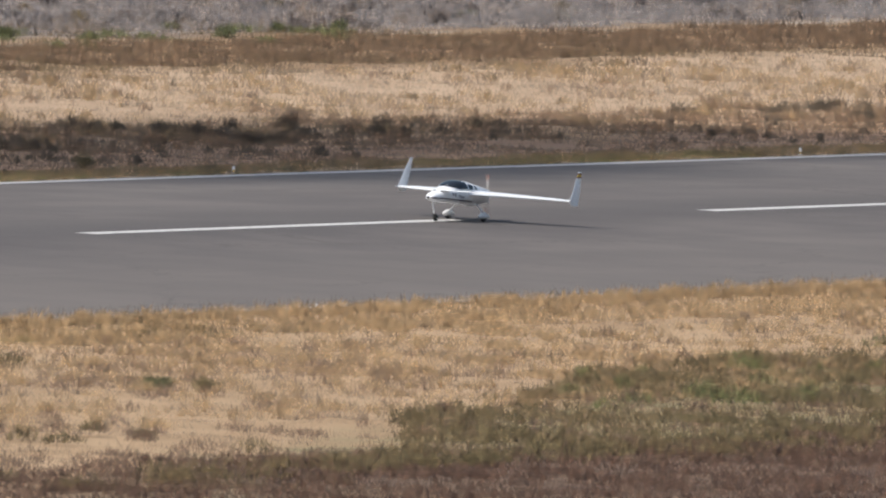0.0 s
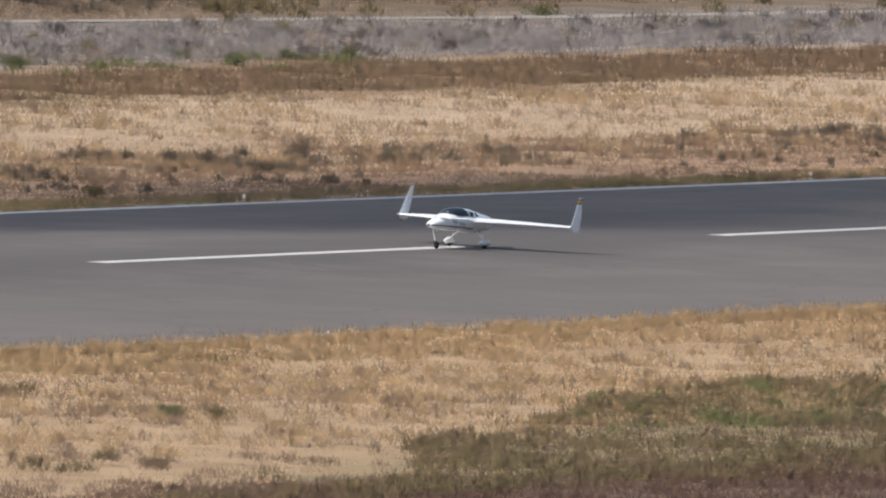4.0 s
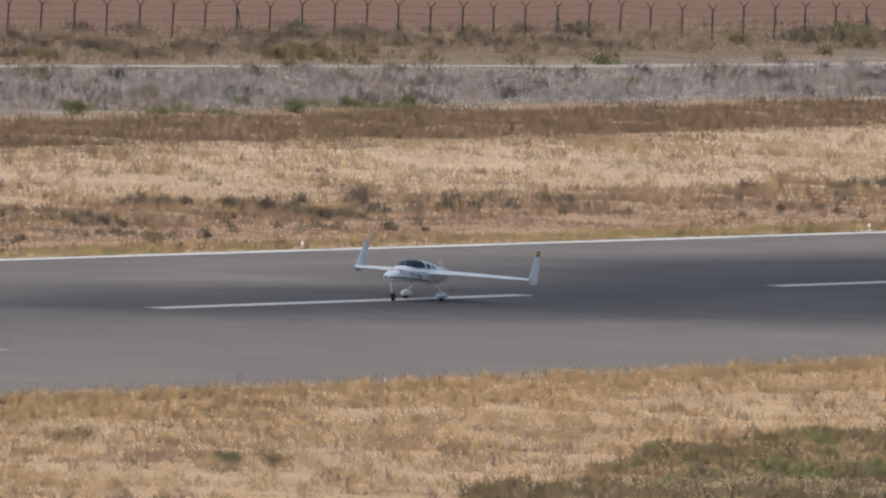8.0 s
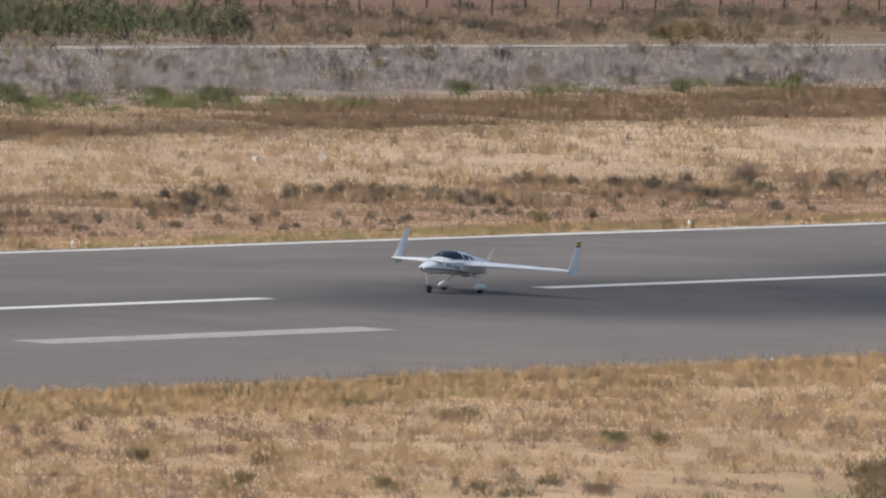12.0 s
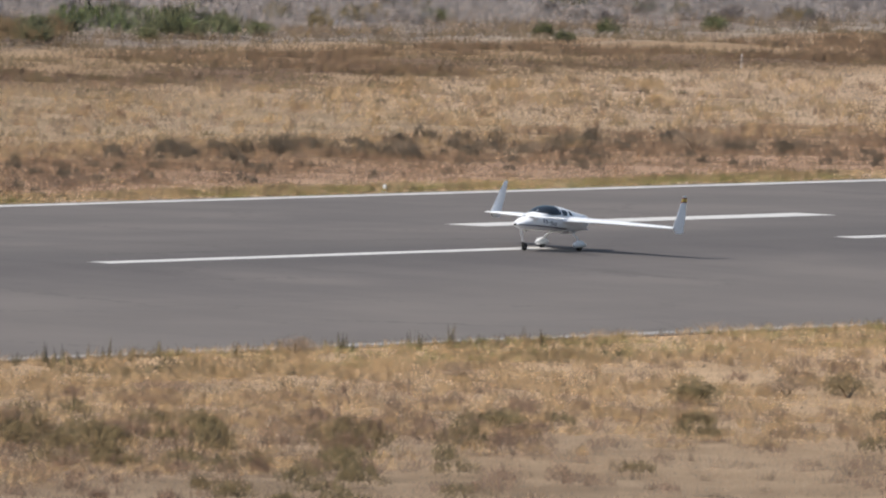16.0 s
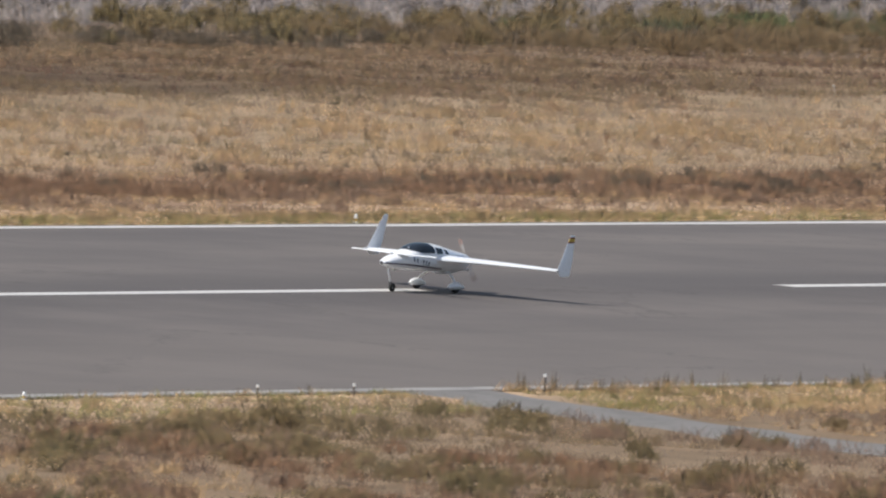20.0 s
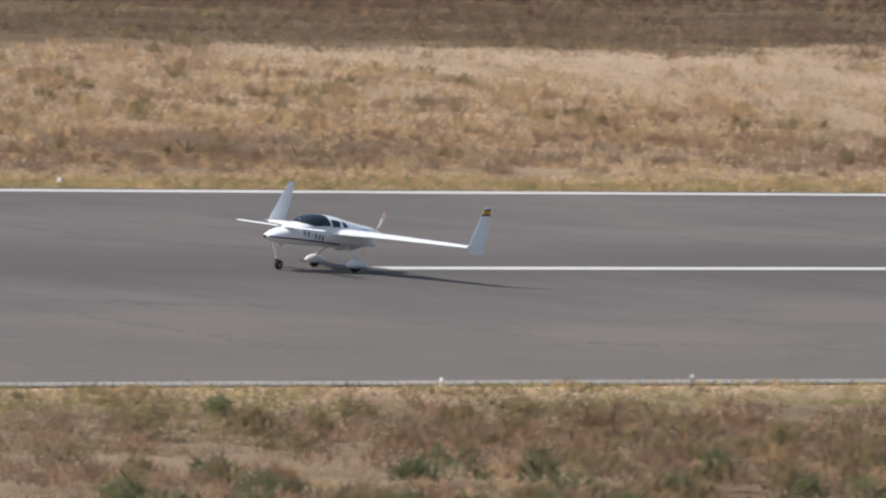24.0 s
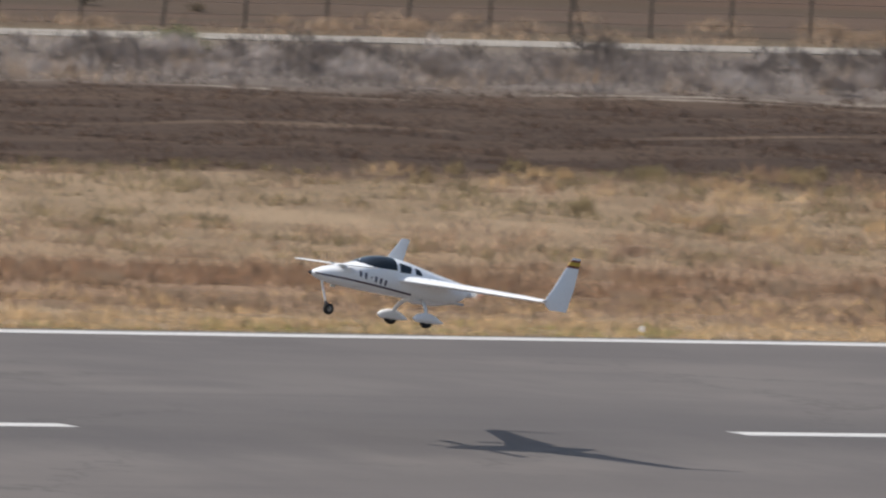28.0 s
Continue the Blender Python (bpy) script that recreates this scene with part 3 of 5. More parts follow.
def sow(name, label, category, material, xr, yr, per_m2, height, width, count, patch=0.0, size=9.0, k=0, lean=0.5, spread=0.25, keep=None):
    """Tufts of thin leaning blades, thicker where the random field is high."""
    n = int((xr[1] - xr[0]) * (yr[1] - yr[0]) * per_m2)
    x, y = rng.uniform(*xr, n), rng.uniform(*yr, n)
    ok = in_view(x, y)
    if patch:
        f = cloudy(x, y, size, k) * 0.65 + cloudy(x, y, size * 0.33, (k + 1) % 4) * 0.35
        ok &= f > patch
    if keep is not None:
        ok &= keep(x, y)
    ok &= ~((np.abs(x + 209.1) < 2.9) & (y < -28)) & (np.abs(y - road_y(x)) > 2.6)
    x, y = x[ok], y[ok]
    n = len(x)
    h = rng.uniform(*height, n) * (0.7 + 0.6 * rng.random(n))
    bx = np.repeat(x, count) + rng.normal(0, spread, n * count)
    by = np.repeat(y, count) + rng.normal(0, spread, n * count)
    bh = np.repeat(h, count) * rng.uniform(0.55, 1.1, n * count)
    edge = np.where((by < 0) & (bx > -205), 29.9 + 1.2 * cloudy(bx, by * 0, 6.0, 1), 30.75)
    by = np.where(np.abs(by) < edge, np.sign(by) * (edge + 0.25 * rng.random(n * count)), by)
    bz = np.where(np.abs(by) < 30.95, -0.016 * np.abs(by) + np.where(by < 0, near_lift(bx), far_lift(bx)) * (by / 30) ** 2, land(bx, by)) - 0.03
    t = rng.uniform(0, 2 * np.pi, n * count)
    w = width * 2.6 * rng.uniform(0.6, 1.4, n * count)
    lx, ly = rng.normal(0, lean, n * count) * bh, rng.normal(0, lean, n * count) * bh
    a = np.stack([bx - np.cos(t) * w, by - np.sin(t) * w, bz], 1)
    b = np.stack([bx + np.cos(t) * w, by + np.sin(t) * w, bz], 1)
    c = np.stack([bx + lx, by + ly, bz + bh], 1)
    co = np.stack([a, b, c], 1).reshape(-1, 3)
    ob = new(name, quick_mesh(name, co, np.arange(len(co)).reshape(-1, 3), material))
    return tagged(ob, label, category, kind="stuff")


def thicket(name, label, category, material, xr, yr, per_m2, radius, height, count, leaf, patch=0.0, size=9.0, k=0, keep=None):
    """Low bushes of many small leaves, each bush a lumpy heap."""
    n = int((xr[1] - xr[0]) * (yr[1] - yr[0]) * per_m2)
    x, y = rng.uniform(*xr, n), rng.uniform(*yr, n)
    ok = in_view(x, y)
    if patch:
        ok &= cloudy(x, y, size, k) * 0.65 + cloudy(x, y, size * 0.33, (k + 1) % 4) * 0.35 > patch
    if keep is not None:
        ok &= keep(x, y)
    if name != "golden_tuft":
        ok &= (x > -280) | (y > 0) | (y < -34 + 0.085 * (x + 280))
    ok &= ~((np.abs(x + 209.1) < 3.3) & (y < -28)) & (np.abs(y - road_y(x)) > 3.2)
    x, y = x[ok], y[ok]
    n = len(x)
    r = rng.uniform(*radius, n)
    h = rng.uniform(*height, n)
    m = n * count
    t = rng.uniform(0, 2 * np.pi, m)
    q = np.sqrt(rng.random(m))
    R, H = np.repeat(r, count), np.repeat(h, count)
    lump = 0.75 + 0.35 * np.sin(t * 3 + np.repeat(rng.uniform(0, 6, n), count)) * rng.random(m)
    px, py = np.repeat(x, count) + np.cos(t) * q * R * lump, np.repeat(y, count) + np.sin(t) * q * R * lump
    py = np.where(np.abs(py) < 31.2, np.sign(py) * 31.3, py)
    pz = land(px, py) + H * np.sqrt(np.clip(1 - (q * 0.93) ** 2, 0, 1)) * rng.uniform(0.1, 1.0, m) ** 0.6
    s = leaf * 1.5 * rng.uniform(0.6, 1.5, m)
    d1 = rng.normal(size=(m, 3))
    d1[:, 2] = np.abs(d1[:, 2]) + 1.1
    d1 /= np.linalg.norm(d1, axis=1)[:, None]
    d2 = np.cross(d1, rng.normal(size=(m, 3)))
    d2 /= np.linalg.norm(d2, axis=1)[:, None]
    p = np.stack([px, py, pz], 1)
    co = np.stack([p - d2 * s[:, None] * 0.36, p + d2 * s[:, None] * 0.36, p + d1 * s[:, None] * 1.9], 1).reshape(-1, 3)
    ob = new(name, quick_mesh(name, co, np.arange(len(co)).reshape(-1, 3), material))
    return tagged(ob, label, category, kind="stuff")


EAST = (-480, 360)
# beyond the runway
sow("verge_grass", "low dry golden grass along the runway edge", "grass", GOLD, (-500, 260), (31.0, 36.5), 2.7, (0.14, 0.30), 0.034, 9, 0.2, 9, 2, lean=0.5)
sow("green_verge_grass", "low yellow-green grass beside the runway", "grass", LIME, (-500, 260), (31.0, 35.0), 2.6, (0.14, 0.28), 0.034, 9, 0.40, 16, 3, lean=0.5)
sow("dry_grass", "dry pale straw grass on the open airfield", "grass", DRY, EAST, (50, 90), 0.8, (0.22, 0.42), 0.05, 5, 0.16, 10, lean=0.35, spread=0.4)
sow("golden_grass", "clumps of golden dry grass", "grass", GOLD, (-270, 360), (50, 86), 0.45, (0.28, 0.5), 0.04, 7, 0.46, 13, 1, lean=0.4, spread=0.4)
sow("golden_grass", "golden dry grass on the runway verge", "grass", GOLD, (-500, -40), (35, 46), 1.1, (0.16, 0.32), 0.045, 7, 0.26, 8, 3, lean=0.4, spread=0.4)
sow("golden_grass", "golden-brown dry grass in loose clumps", "grass", GOLD, (-330, -215), (42, 66), 0.7, (0.2, 0.4), 0.045, 7, 0.38, 7, 0, lean=0.4, spread=0.4)
sow("rust_weed", "rust-brown tufts in dry grass", "weeds", RUSTY, (-345, -215), (42, 90), 0.6, (0.2, 0.4), 0.045, 7, 0.42, 7, 2, lean=0.4, spread=0.35)
thicket("brown_tuft", "rounded brown tufts in pale dry grass", "grass", RUSTY, (-400, -215), (54, 90), 0.06, (0.35, 0.9), (0.25, 0.5), 44, 0.10, 0.36, 9, 1)
thicket("golden_tuft", "rounded golden tufts in pale dry grass", "grass", GOLD, (-400, -215), (52, 90), 0.07, (0.35, 1.0), (0.25, 0.5), 44, 0.10, 0.36, 8, 3)
thicket("olive_tuft", "rounded dull olive tufts in pale dry grass", "grass", OLIVE, (-400, -215), (44, 92), 0.03, (0.35, 0.9), (0.25, 0.5), 50, 0.10, 0.38, 9, 0)
thicket("brown_tuft", "low brown tufts on the runway verge", "grass", TAUPE, (-300, -40), (36, 45), 0.30, (0.3, 0.7), (0.2, 0.4), 50, 0.08, 0.36, 7, 1)
sow("dull_weed", "dull pinkish-brown weeds in the straw", "weeds", TAUPE, (-150, 60), (52, 95), 0.25, (0.2, 0.42), 0.035, 7, 0.42, 11, 3, spread=0.3, lean=0.4)
sow("olive_weed", "dull olive tufts in the straw", "weeds", OLIVE, (-150, 60), (60, 95), 0.22, (0.2, 0.42), 0.035, 7, 0.46, 14, 0, spread=0.3, lean=0.4)
sow("brown_speckle_weed", "small dark dry weeds scattered in the straw", "weeds", DUSK, EAST, (50, 90), 0.06, (0.2, 0.45), 0.03, 11, 0.42, 17, 2, lean=0.5, spread=0.25)
thicket("dark_tuft", "small dark olive-brown bushes scattered on reddish soil", "shrubs", SCRUB, (-100, 260), (37, 50), 0.08, (0.22, 0.5), (0.25, 0.5), 60, 0.07, 0.36, 9, 2)
thicket("dark_bush", "rounded dark olive-brown bushes in a loose row", "shrubs", SCRUB, (-66, 60), (47.5, 56), 0.19, (0.4, 1.0), (0.4, 0.75), 110, 0.085, 0.34, 13, 1)
thicket("dark_bush", "rounded dark olive-brown bushes in a loose row", "shrubs", SCRUB, (60, 260), (47, 57), 0.10, (0.4, 0.95), (0.4, 0.75), 110, 0.085, 0.42, 13, 1)
sow("soil_grass", "short dry grass on reddish soil", "grass", DRY, (-220, 260), (35.5, 51), 1.0, (0.12, 0.26), 0.05, 6, 0.34, 7, 1, lean=0.4, spread=0.4)
sow("soil_weed", "short brown weeds on reddish soil", "weeds", RUSTY, (-220, 260), (35, 51), 0.9, (0.15, 0.32), 0.045, 7, 0.42, 6, 0, lean=0.4, spread=0.35)
sow("brown_haze", "thin brown dry stalks among the bushes", "weeds", RUSTY, (-60, 260), (46, 60), 1.3, (0.25, 0.45), 0.045, 8, 0.32, 11, 3, spread=0.4, lean=0.4)
thicket("grey_weed", "low grey-brown dry weeds in a strip by the runway", "weeds", DUSK, (-480, -220), (38, 52), 0.08, (0.4, 0.8), (0.2, 0.45), 90, 0.08, 0.48, 12, 2)
sow("rust_weed", "copper-brown dry weeds in a long dense band", "weeds", COPPER, (20, 360), (89, 108), 2.2, (0.3, 0.6), 0.035, 8, 0.14, 12, 1, lean=0.35, spread=0.3, keep=lambda x, y: (y > 90 + 3 * cloudy(x, y, 20, 0)) & (y < 105 + 4 * cloudy(x, y, 9, 2)) & (cloudy(x, y, 13, 3) < np.interp(x, (20, 170, 220), (0.35, 0.6, 1.1))))
sow("olive_weed", "low olive weeds at the foot of the brown band", "weeds", HONEY, (-150, 360), (84, 93), 1.0, (0.15, 0.32), 0.035, 7, 0.36, 12, 1, spread=0.35)
sow("russet_weed", "dark russet dry weeds in a dense strip beside the runway", "weeds", RUSSET, (-160, -45), (42, 55.5), 2.6, (0.22, 0.48), 0.045, 8, 0.20, 12, 3, spread=0.4, lean=0.35, keep=lambda x, y: (y > 42.5 + 4 * cloudy(x, y, 7, 0)) & (y < 51 + 5 * cloudy(x, y, 11, 1)))
sow("russet_weed", "thin russet dry weeds in a strip beside the runway", "weeds", RUSSET, (-318, -160), (43, 55), 0.8, (0.22, 0.46), 0.04, 8, 0.28, 12, 3, spread=0.4, lean=0.35)
thicket("russet_bush", "low dark russet bushes in a strip beside the runway", "weeds", RUSSET, (-230, -45), (44, 53), 0.13, (0.5, 1.2), (0.3, 0.6), 80, 0.085, 0.34, 10, 2)
thicket("dark_bush", "dark olive-brown bushes among russet weeds", "shrubs", SCRUB, (-175, -60), (44, 54), 0.05, (0.4, 1.0), (0.3, 0.6), 90, 0.085, 0.36, 9, 0)
sow("rust_weed", "rust-brown dry weeds in a strip beside the runway", "weeds", RUSTY, (-45, 40), (42, 54), 0.8, (0.2, 0.42), 0.04, 8, 0.28, 12, 3, spread=0.4, lean=0.4)
sow("russet_weed", "dense dark russet weeds in a strip beside the runway", "weeds", RUSSET, (-480, -318), (44.5, 56), 3.0, (0.22, 0.46), 0.045, 8, 0.22, 12, 1, spread=0.4, lean=0.35, keep=lambda x, y: (y > 44 + 7 * cloudy(x, y, 8, 2)) & (y < 53 + 4 * cloudy(x, y, 13, 1)))
sow("rust_weed", "rust-brown weeds in a strip beside the runway", "weeds", COPPER, (-480, -255), (40, 53), 1.2, (0.2, 0.38), 0.04, 8, 0.30, 9, 1, spread=0.4, lean=0.4)
sow("rust_weed", "dull rust and olive weeds in dry grass", "weeds", RUSTY, (-480, -280), (56, 70), 0.5, (0.2, 0.45), 0.04, 8, 0.34, 10, 1, spread=0.4)
sow("dull_weed", "dull grey-brown weeds in dry grass", "weeds", TAUPE, (-480, -280), (36, 90), 0.5, (0.18, 0.4), 0.04, 8, 0.45, 8, 0, spread=0.4)
sow("dark_weed", "dark brown dead weeds covering the ground", "weeds", PEAT, (-480, -235), (90, 124), 1.3, (0.10, 0.24), 0.055, 6, 0.16, 9, 0, spread=0.4, keep=lambda x, y: (x < -345) | (cloudy(x * 0.12, y, 2.6, 1) > 0.36))
sow("dark_weed", "dark brown and olive weeds covering the ground", "weeds", UMBER, (-250, 40), (95, 111), 1.0, (0.15, 0.35), 0.045, 7, 0.34, 13, 0, spread=0.4)
sow("dark_weed", "dark dry weeds in a long furrow", "weeds", UMBER, (10, 150), (91.5, 99), 0.9, (0.12, 0.28), 0.045, 7, 0.30, 16, 1, spread=0.4)
sow("dark_weed", "dark purple-brown weeds in a low patch", "weeds", UMBER, (-170, -146), (85, 92), 2.2, (0.2, 0.45), 0.045, 8, 0.22, 6, 1, spread=0.4)
sow("honey_weed", "brown-gold weeds in a broad band", "weeds", HONEY, (-215, 215), (90, 121), 1.0, (0.2, 0.45), 0.04, 7, 0.34, 14, 2, spread=0.4)
sow("rust_weed", "rust-brown weeds among dark dead ones", "weeds", COPPER, (-200, 10), (88, 122), 0.35, (0.2, 0.4), 0.05, 7, 0.5, 18, 3, spread=0.4)
def ditch(x, y):
    """The bed of dead brush between the weeds and the service road."""
    return (y > np.interp(x, (-110, -60, -20, 40, 80, 160, 220), (121.5, 123, 129, 131, 121, 116, 109))) & (y < road_y(x) - 9.5 + 3 * cloudy(x, y, 10, 1))


sow("grey_brush", "ash-grey dead brush standing along the ditch", "brush", ASH, (-100, 380), (110, 150), 0.7, (0.35, 0.75), 0.03, 10, 0.20, 6, 2, lean=0.5, spread=0.4, keep=ditch)
thicket("grey_brush", "ash-grey dead bushes along the ditch", "brush", ASH, (-110, 380), (109, 151), 0.16, (0.7, 1.5), (0.5, 0.95), 84, 0.10, 0.28, 8, 2, keep=ditch)
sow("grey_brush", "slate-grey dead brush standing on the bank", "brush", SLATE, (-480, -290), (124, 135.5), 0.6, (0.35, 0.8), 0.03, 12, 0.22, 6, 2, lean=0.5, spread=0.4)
sow("brown_brush", "brown and olive stalks on the far verge", "brush", HONEY, (-300, -100), (119, 137), 0.9, (0.25, 0.5), 0.045, 8, 0.30, 12, 1, lean=0.5, spread=0.4)
sow("dark_weed", "dark brown dry weeds in a long smooth band", "weeds", UMBER, (-230, -58), (108, 120), 1.9, (0.2, 0.42), 0.05, 8, 0.16, 15, 2, spread=0.4, keep=lambda x, y: (y > 108 + 4 * cloudy(x, y, 18, 1)) & (y < 116 + 4 * cloudy(x, y, 14, 3)))
thicket("dark_brush", "dark tangled bushes on the bank", "brush", TWIG_DARK, (-480, -280), (125, 136), 0.10, (0.5, 1.3), (0.45, 0.85), 130, 0.09, 0.46, 7, 0)
thicket("dark_brush", "dark tangled bushes along the top of the bank", "brush", TWIG_DARK, (-480, -280), (131, 136.5), 0.10, (0.5, 1.1), (0.4, 0.75), 130, 0.09, 0.40, 8, 3)
thicket("pale_brush", "pale ash-grey dead bushes on the bank", "brush", ASH, (-480, -280), (124, 135), 0.14, (0.6, 1.4), (0.4, 0.8), 90, 0.10, 0.44, 8, 1)
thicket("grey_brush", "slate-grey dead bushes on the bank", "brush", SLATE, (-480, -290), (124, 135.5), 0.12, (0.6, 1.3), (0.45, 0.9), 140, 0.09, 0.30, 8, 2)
sow("brown_brush", "brown dry stalks among the grey brush", "brush", DUSK, (-480, 380), (114, 132), 0.35, (0.4, 0.85), 0.03, 12, 0.5, 9, 3, lean=0.4, spread=0.35, keep=lambda x, y: (x > -60) | (y > 124))
# shadow blotches in the upper brush, imitated by darker slate bushes
thicket("dark_brush", "slate-coloured brush standing in for shade along the top of the ditch", "brush", SLATE, (-100, 380), (115, 150), 0.17, (0.5, 1.2), (0.6, 1.05), 100, 0.09, 0.36, 9, 1, keep=lambda x, y: ditch(x, y) & (y > road_y(x) - 15 + 8 * cloudy(x, y, 15, 3)))
# shaded gaps between the grey bushes, put in as heaps of near-black twigs
thicket("dark_brush", "dark twigs standing in for shaded gaps in the grey brush", "brush", TWIG_DARK, (-100, 380), (110, 150), 0.075, (0.4, 1.0), (0.4, 0.8), 80, 0.085, 0.46, 7, 3, keep=ditch)
sow("dead_reed", "pale upright dead stalks in the ditch", "brush", ASH, (-100, 380), (110, 150), 0.30, (0.7, 1.15), 0.035, 7, 0.40, 5, 0, lean=0.22, spread=0.22, keep=ditch)
sow("verge_grass", "dry grass between the service road and the fence", "grass", DRY, (-480, 380), (131, 160), 0.8, (0.2, 0.4), 0.04, 7, 0.3, 8, 1, keep=lambda x, y: (y > road_y(x) + 2.8) & (y < road_y(x) + np.where(x < -250, 5, 9)))
sow("verge_weed", "grey-brown weeds between the service road and the fence", "weeds", DUSK, (-480, 380), (144, 163), 0.6, (0.3, 0.6), 0.04, 9, 0.36, 9, 0, keep=lambda x, y: (x < -80) & (y > road_y(x) + 2.8) & (y < 150) | (x > 215))
thicket("green_shrub", "low fresh-green shrubs at the foot of the grey brush", "shrubs", FRESH, (90, 360), (107, 115), 0.025, (0.5, 1.2), (0.3, 0.7), 130, 0.11, 0.42, 14, 3, keep=lambda x, y: x < 215)
thicket("green_shrub", "scattered green shrubs among grey brush", "shrubs", OLIVE, (-60, 360), (116, 150), 0.02, (0.5, 1.1), (0.6, 1.0), 130, 0.11, 0.40, 10, 0)
thicket("green_herb", "low soft green herbs at the foot of the grey brush", "shrubs", MEADOW, (128, 205), (103.5, 111), 0.18, (0.5, 1.2), (0.2, 0.4), 60, 0.10, 0.34, 14, 2)
thicket("green_scrub", "dense green scrub in the ditch", "shrubs", SAGE, (-10, 85), (113, 126), 0.08, (0.8, 1.6), (0.5, 1.1), 150, 0.13, 0.30, 10, 1, keep=lambda x, y: (x > 20) | (y > 122))
thicket("green_scrub", "dense dark green scrub in the ditch", "shrubs", HEDGE, (15, 85), (116, 128), 0.07, (0.8, 1.5), (0.5, 1.1), 160, 0.13, 0.36, 9, 0)
thicket("green_scrub", "dense olive scrub in the ditch", "shrubs", OLIVE, (-25, 60), (122, 130), 0.13, (0.8, 1.6), (0.6, 1.3), 170, 0.13, 0.30, 10, 2)
thicket("honey_bush", "brown-gold dry bushes in a long row", "shrubs", HONEY, (-22, 70), (112.5, 121), 0.24, (0.7, 1.5), (0.55, 1.0), 150, 0.12, 0.26, 12, 0)
thicket("dark_bush", "dark olive bushes in a thin row", "shrubs", SCRUB, (-105, 5), (116.5, 120.5), 0.32, (0.6, 1.2), (0.4, 0.8), 120, 0.10, 0.26, 12, 0)
sow("rust_weed", "ochre dry weeds in front of the dark bushes", "weeds", COPPER, (-75, 30), (108, 117), 1.2, (0.15, 0.32), 0.045, 7, 0.26, 13, 2, spread=0.4)
thicket("olive_bush", "olive bushes in a row", "shrubs", OLIVE, (-150, 40), (117, 122), 0.045, (0.7, 1.4), (0.5, 1.1), 150, 0.12, 0.42, 12, 3)
thicket("hedge_bush", "dense dark green hedge behind the service road", "hedge", SAGE, (60, 219), (147, 172), 0.26, (1.2, 2.2), (1.4, 2.6), 105, 0.17, 0.12, 10, 0, keep=lambda x, y: (y > road_y(x) + 4.5) & (y < road_y(x) + 18))
thicket("fence_weed", "grey-green weeds along the foot of the fence", "weeds", SCRUB, (215, 380), (146, 166), 0.12, (0.6, 1.3), (0.35, 0.8), 90, 0.11, 0.36, 9, 1, keep=lambda x, y: y < 167 - 0.15 * (x - 240))
thicket("fence_weed", "dull brown weeds along the foot of the fence", "weeds", DUSK, (-480, 380), (146, 166), 0.2, (0.6, 1.3), (0.3, 0.6), 80, 0.11, 0.36, 9, 3, keep=lambda x, y: (x > 215) & (y < 167 - 0.15 * (x - 240)) | (x < -250) & (y < 152))
thicket("golden_tuft", "rounded golden tufts of dry grass", "grass", GOLD, (-270, 360), (50, 86), 0.10, (0.4, 1.0), (0.25, 0.5), 40, 0.10, 0.38, 10, 2)
thicket("brown_tuft", "rounded brown tufts in dry grass", "grass", RUSTY, (-270, 360), (36, 88), 0.035, (0.35, 0.9), (0.25, 0.5), 40, 0.10, 0.38, 12, 1)
sow("olive_weed", "olive-tinted tufts in dull dry grass", "weeds", OLIVE, (-480, -290), (58, 92), 0.9, (0.18, 0.36), 0.036, 7, 0.38, 13, 2, spread=0.35, lean=0.4)
sow("olive_weed", "grey-olive tufts on the runway verge", "weeds", OLIVE, (-230, 200), (31.4, 36), 1.2, (0.16, 0.36), 0.035, 8, 0.42, 9, 1, spread=0.3, lean=0.4)
# this side of the runway
sow("olive_weed", "grey-olive tufts on the runway verge", "weeds", OLIVE, (-200, -40), (-37, -31), 1.4, (0.2, 0.42), 0.033, 8, 0.42, 9, 3, spread=0.3, lean=0.3)
sow("verge_grass", "tall golden grass along the near edge of the runway", "grass", GOLD, (-206, 60), (-38, -30.2), 2.4, (0.18, 0.40), 0.03, 9, 0.22, 7, 1, lean=0.5, spread=0.3)
sow("verge_grass", "tall golden tufts on the ledge beside the runway", "grass", GOLD, (-95, 60), (-32.9, -30.9), 3.6, (0.32, 0.58), 0.03, 10, 0.28, 6, 2, lean=0.35, spread=0.25)
thicket("golden_tuft", "rounded golden tufts of dry grass", "grass", GOLD, (-480, 30), (-66, -33), 0.22, (0.35, 0.9), (0.22, 0.42), 42, 0.09, 0.36, 9, 0, keep=lambda x, y: (x > -195) | (cloudy(x, y, 10, 2) > 0.6))
thicket("golden_tuft", "rounded golden tufts along the runway edge", "grass", GOLD, (-95, 60), (-37, -31.4), 0.6, (0.3, 0.7), (0.28, 0.5), 36, 0.09, 0.30, 6, 3)
thicket("brown_tuft", "rounded dull-brown tufts in dry grass", "grass", TAUPE, (-215, 30), (-70, -38), 0.07, (0.35, 0.8), (0.25, 0.45), 42, 0.09, 0.36, 11, 3)
sow("green_verge_grass", "patches of yellow-green grass at the runway edge", "grass", LIME, (-480, -60), (-36, -30.6), 2.4, (0.12, 0.3), 0.03, 9, 0.46, 18, 0, lean=0.6)
sow("verge_grass", "low golden grass along the near edge of the runway", "grass", GOLD, (-480, -335), (-33.5, -30.8), 2.4, (0.14, 0.28), 0.034, 8, 0.26, 9, 2, lean=0.5, spread=0.3)
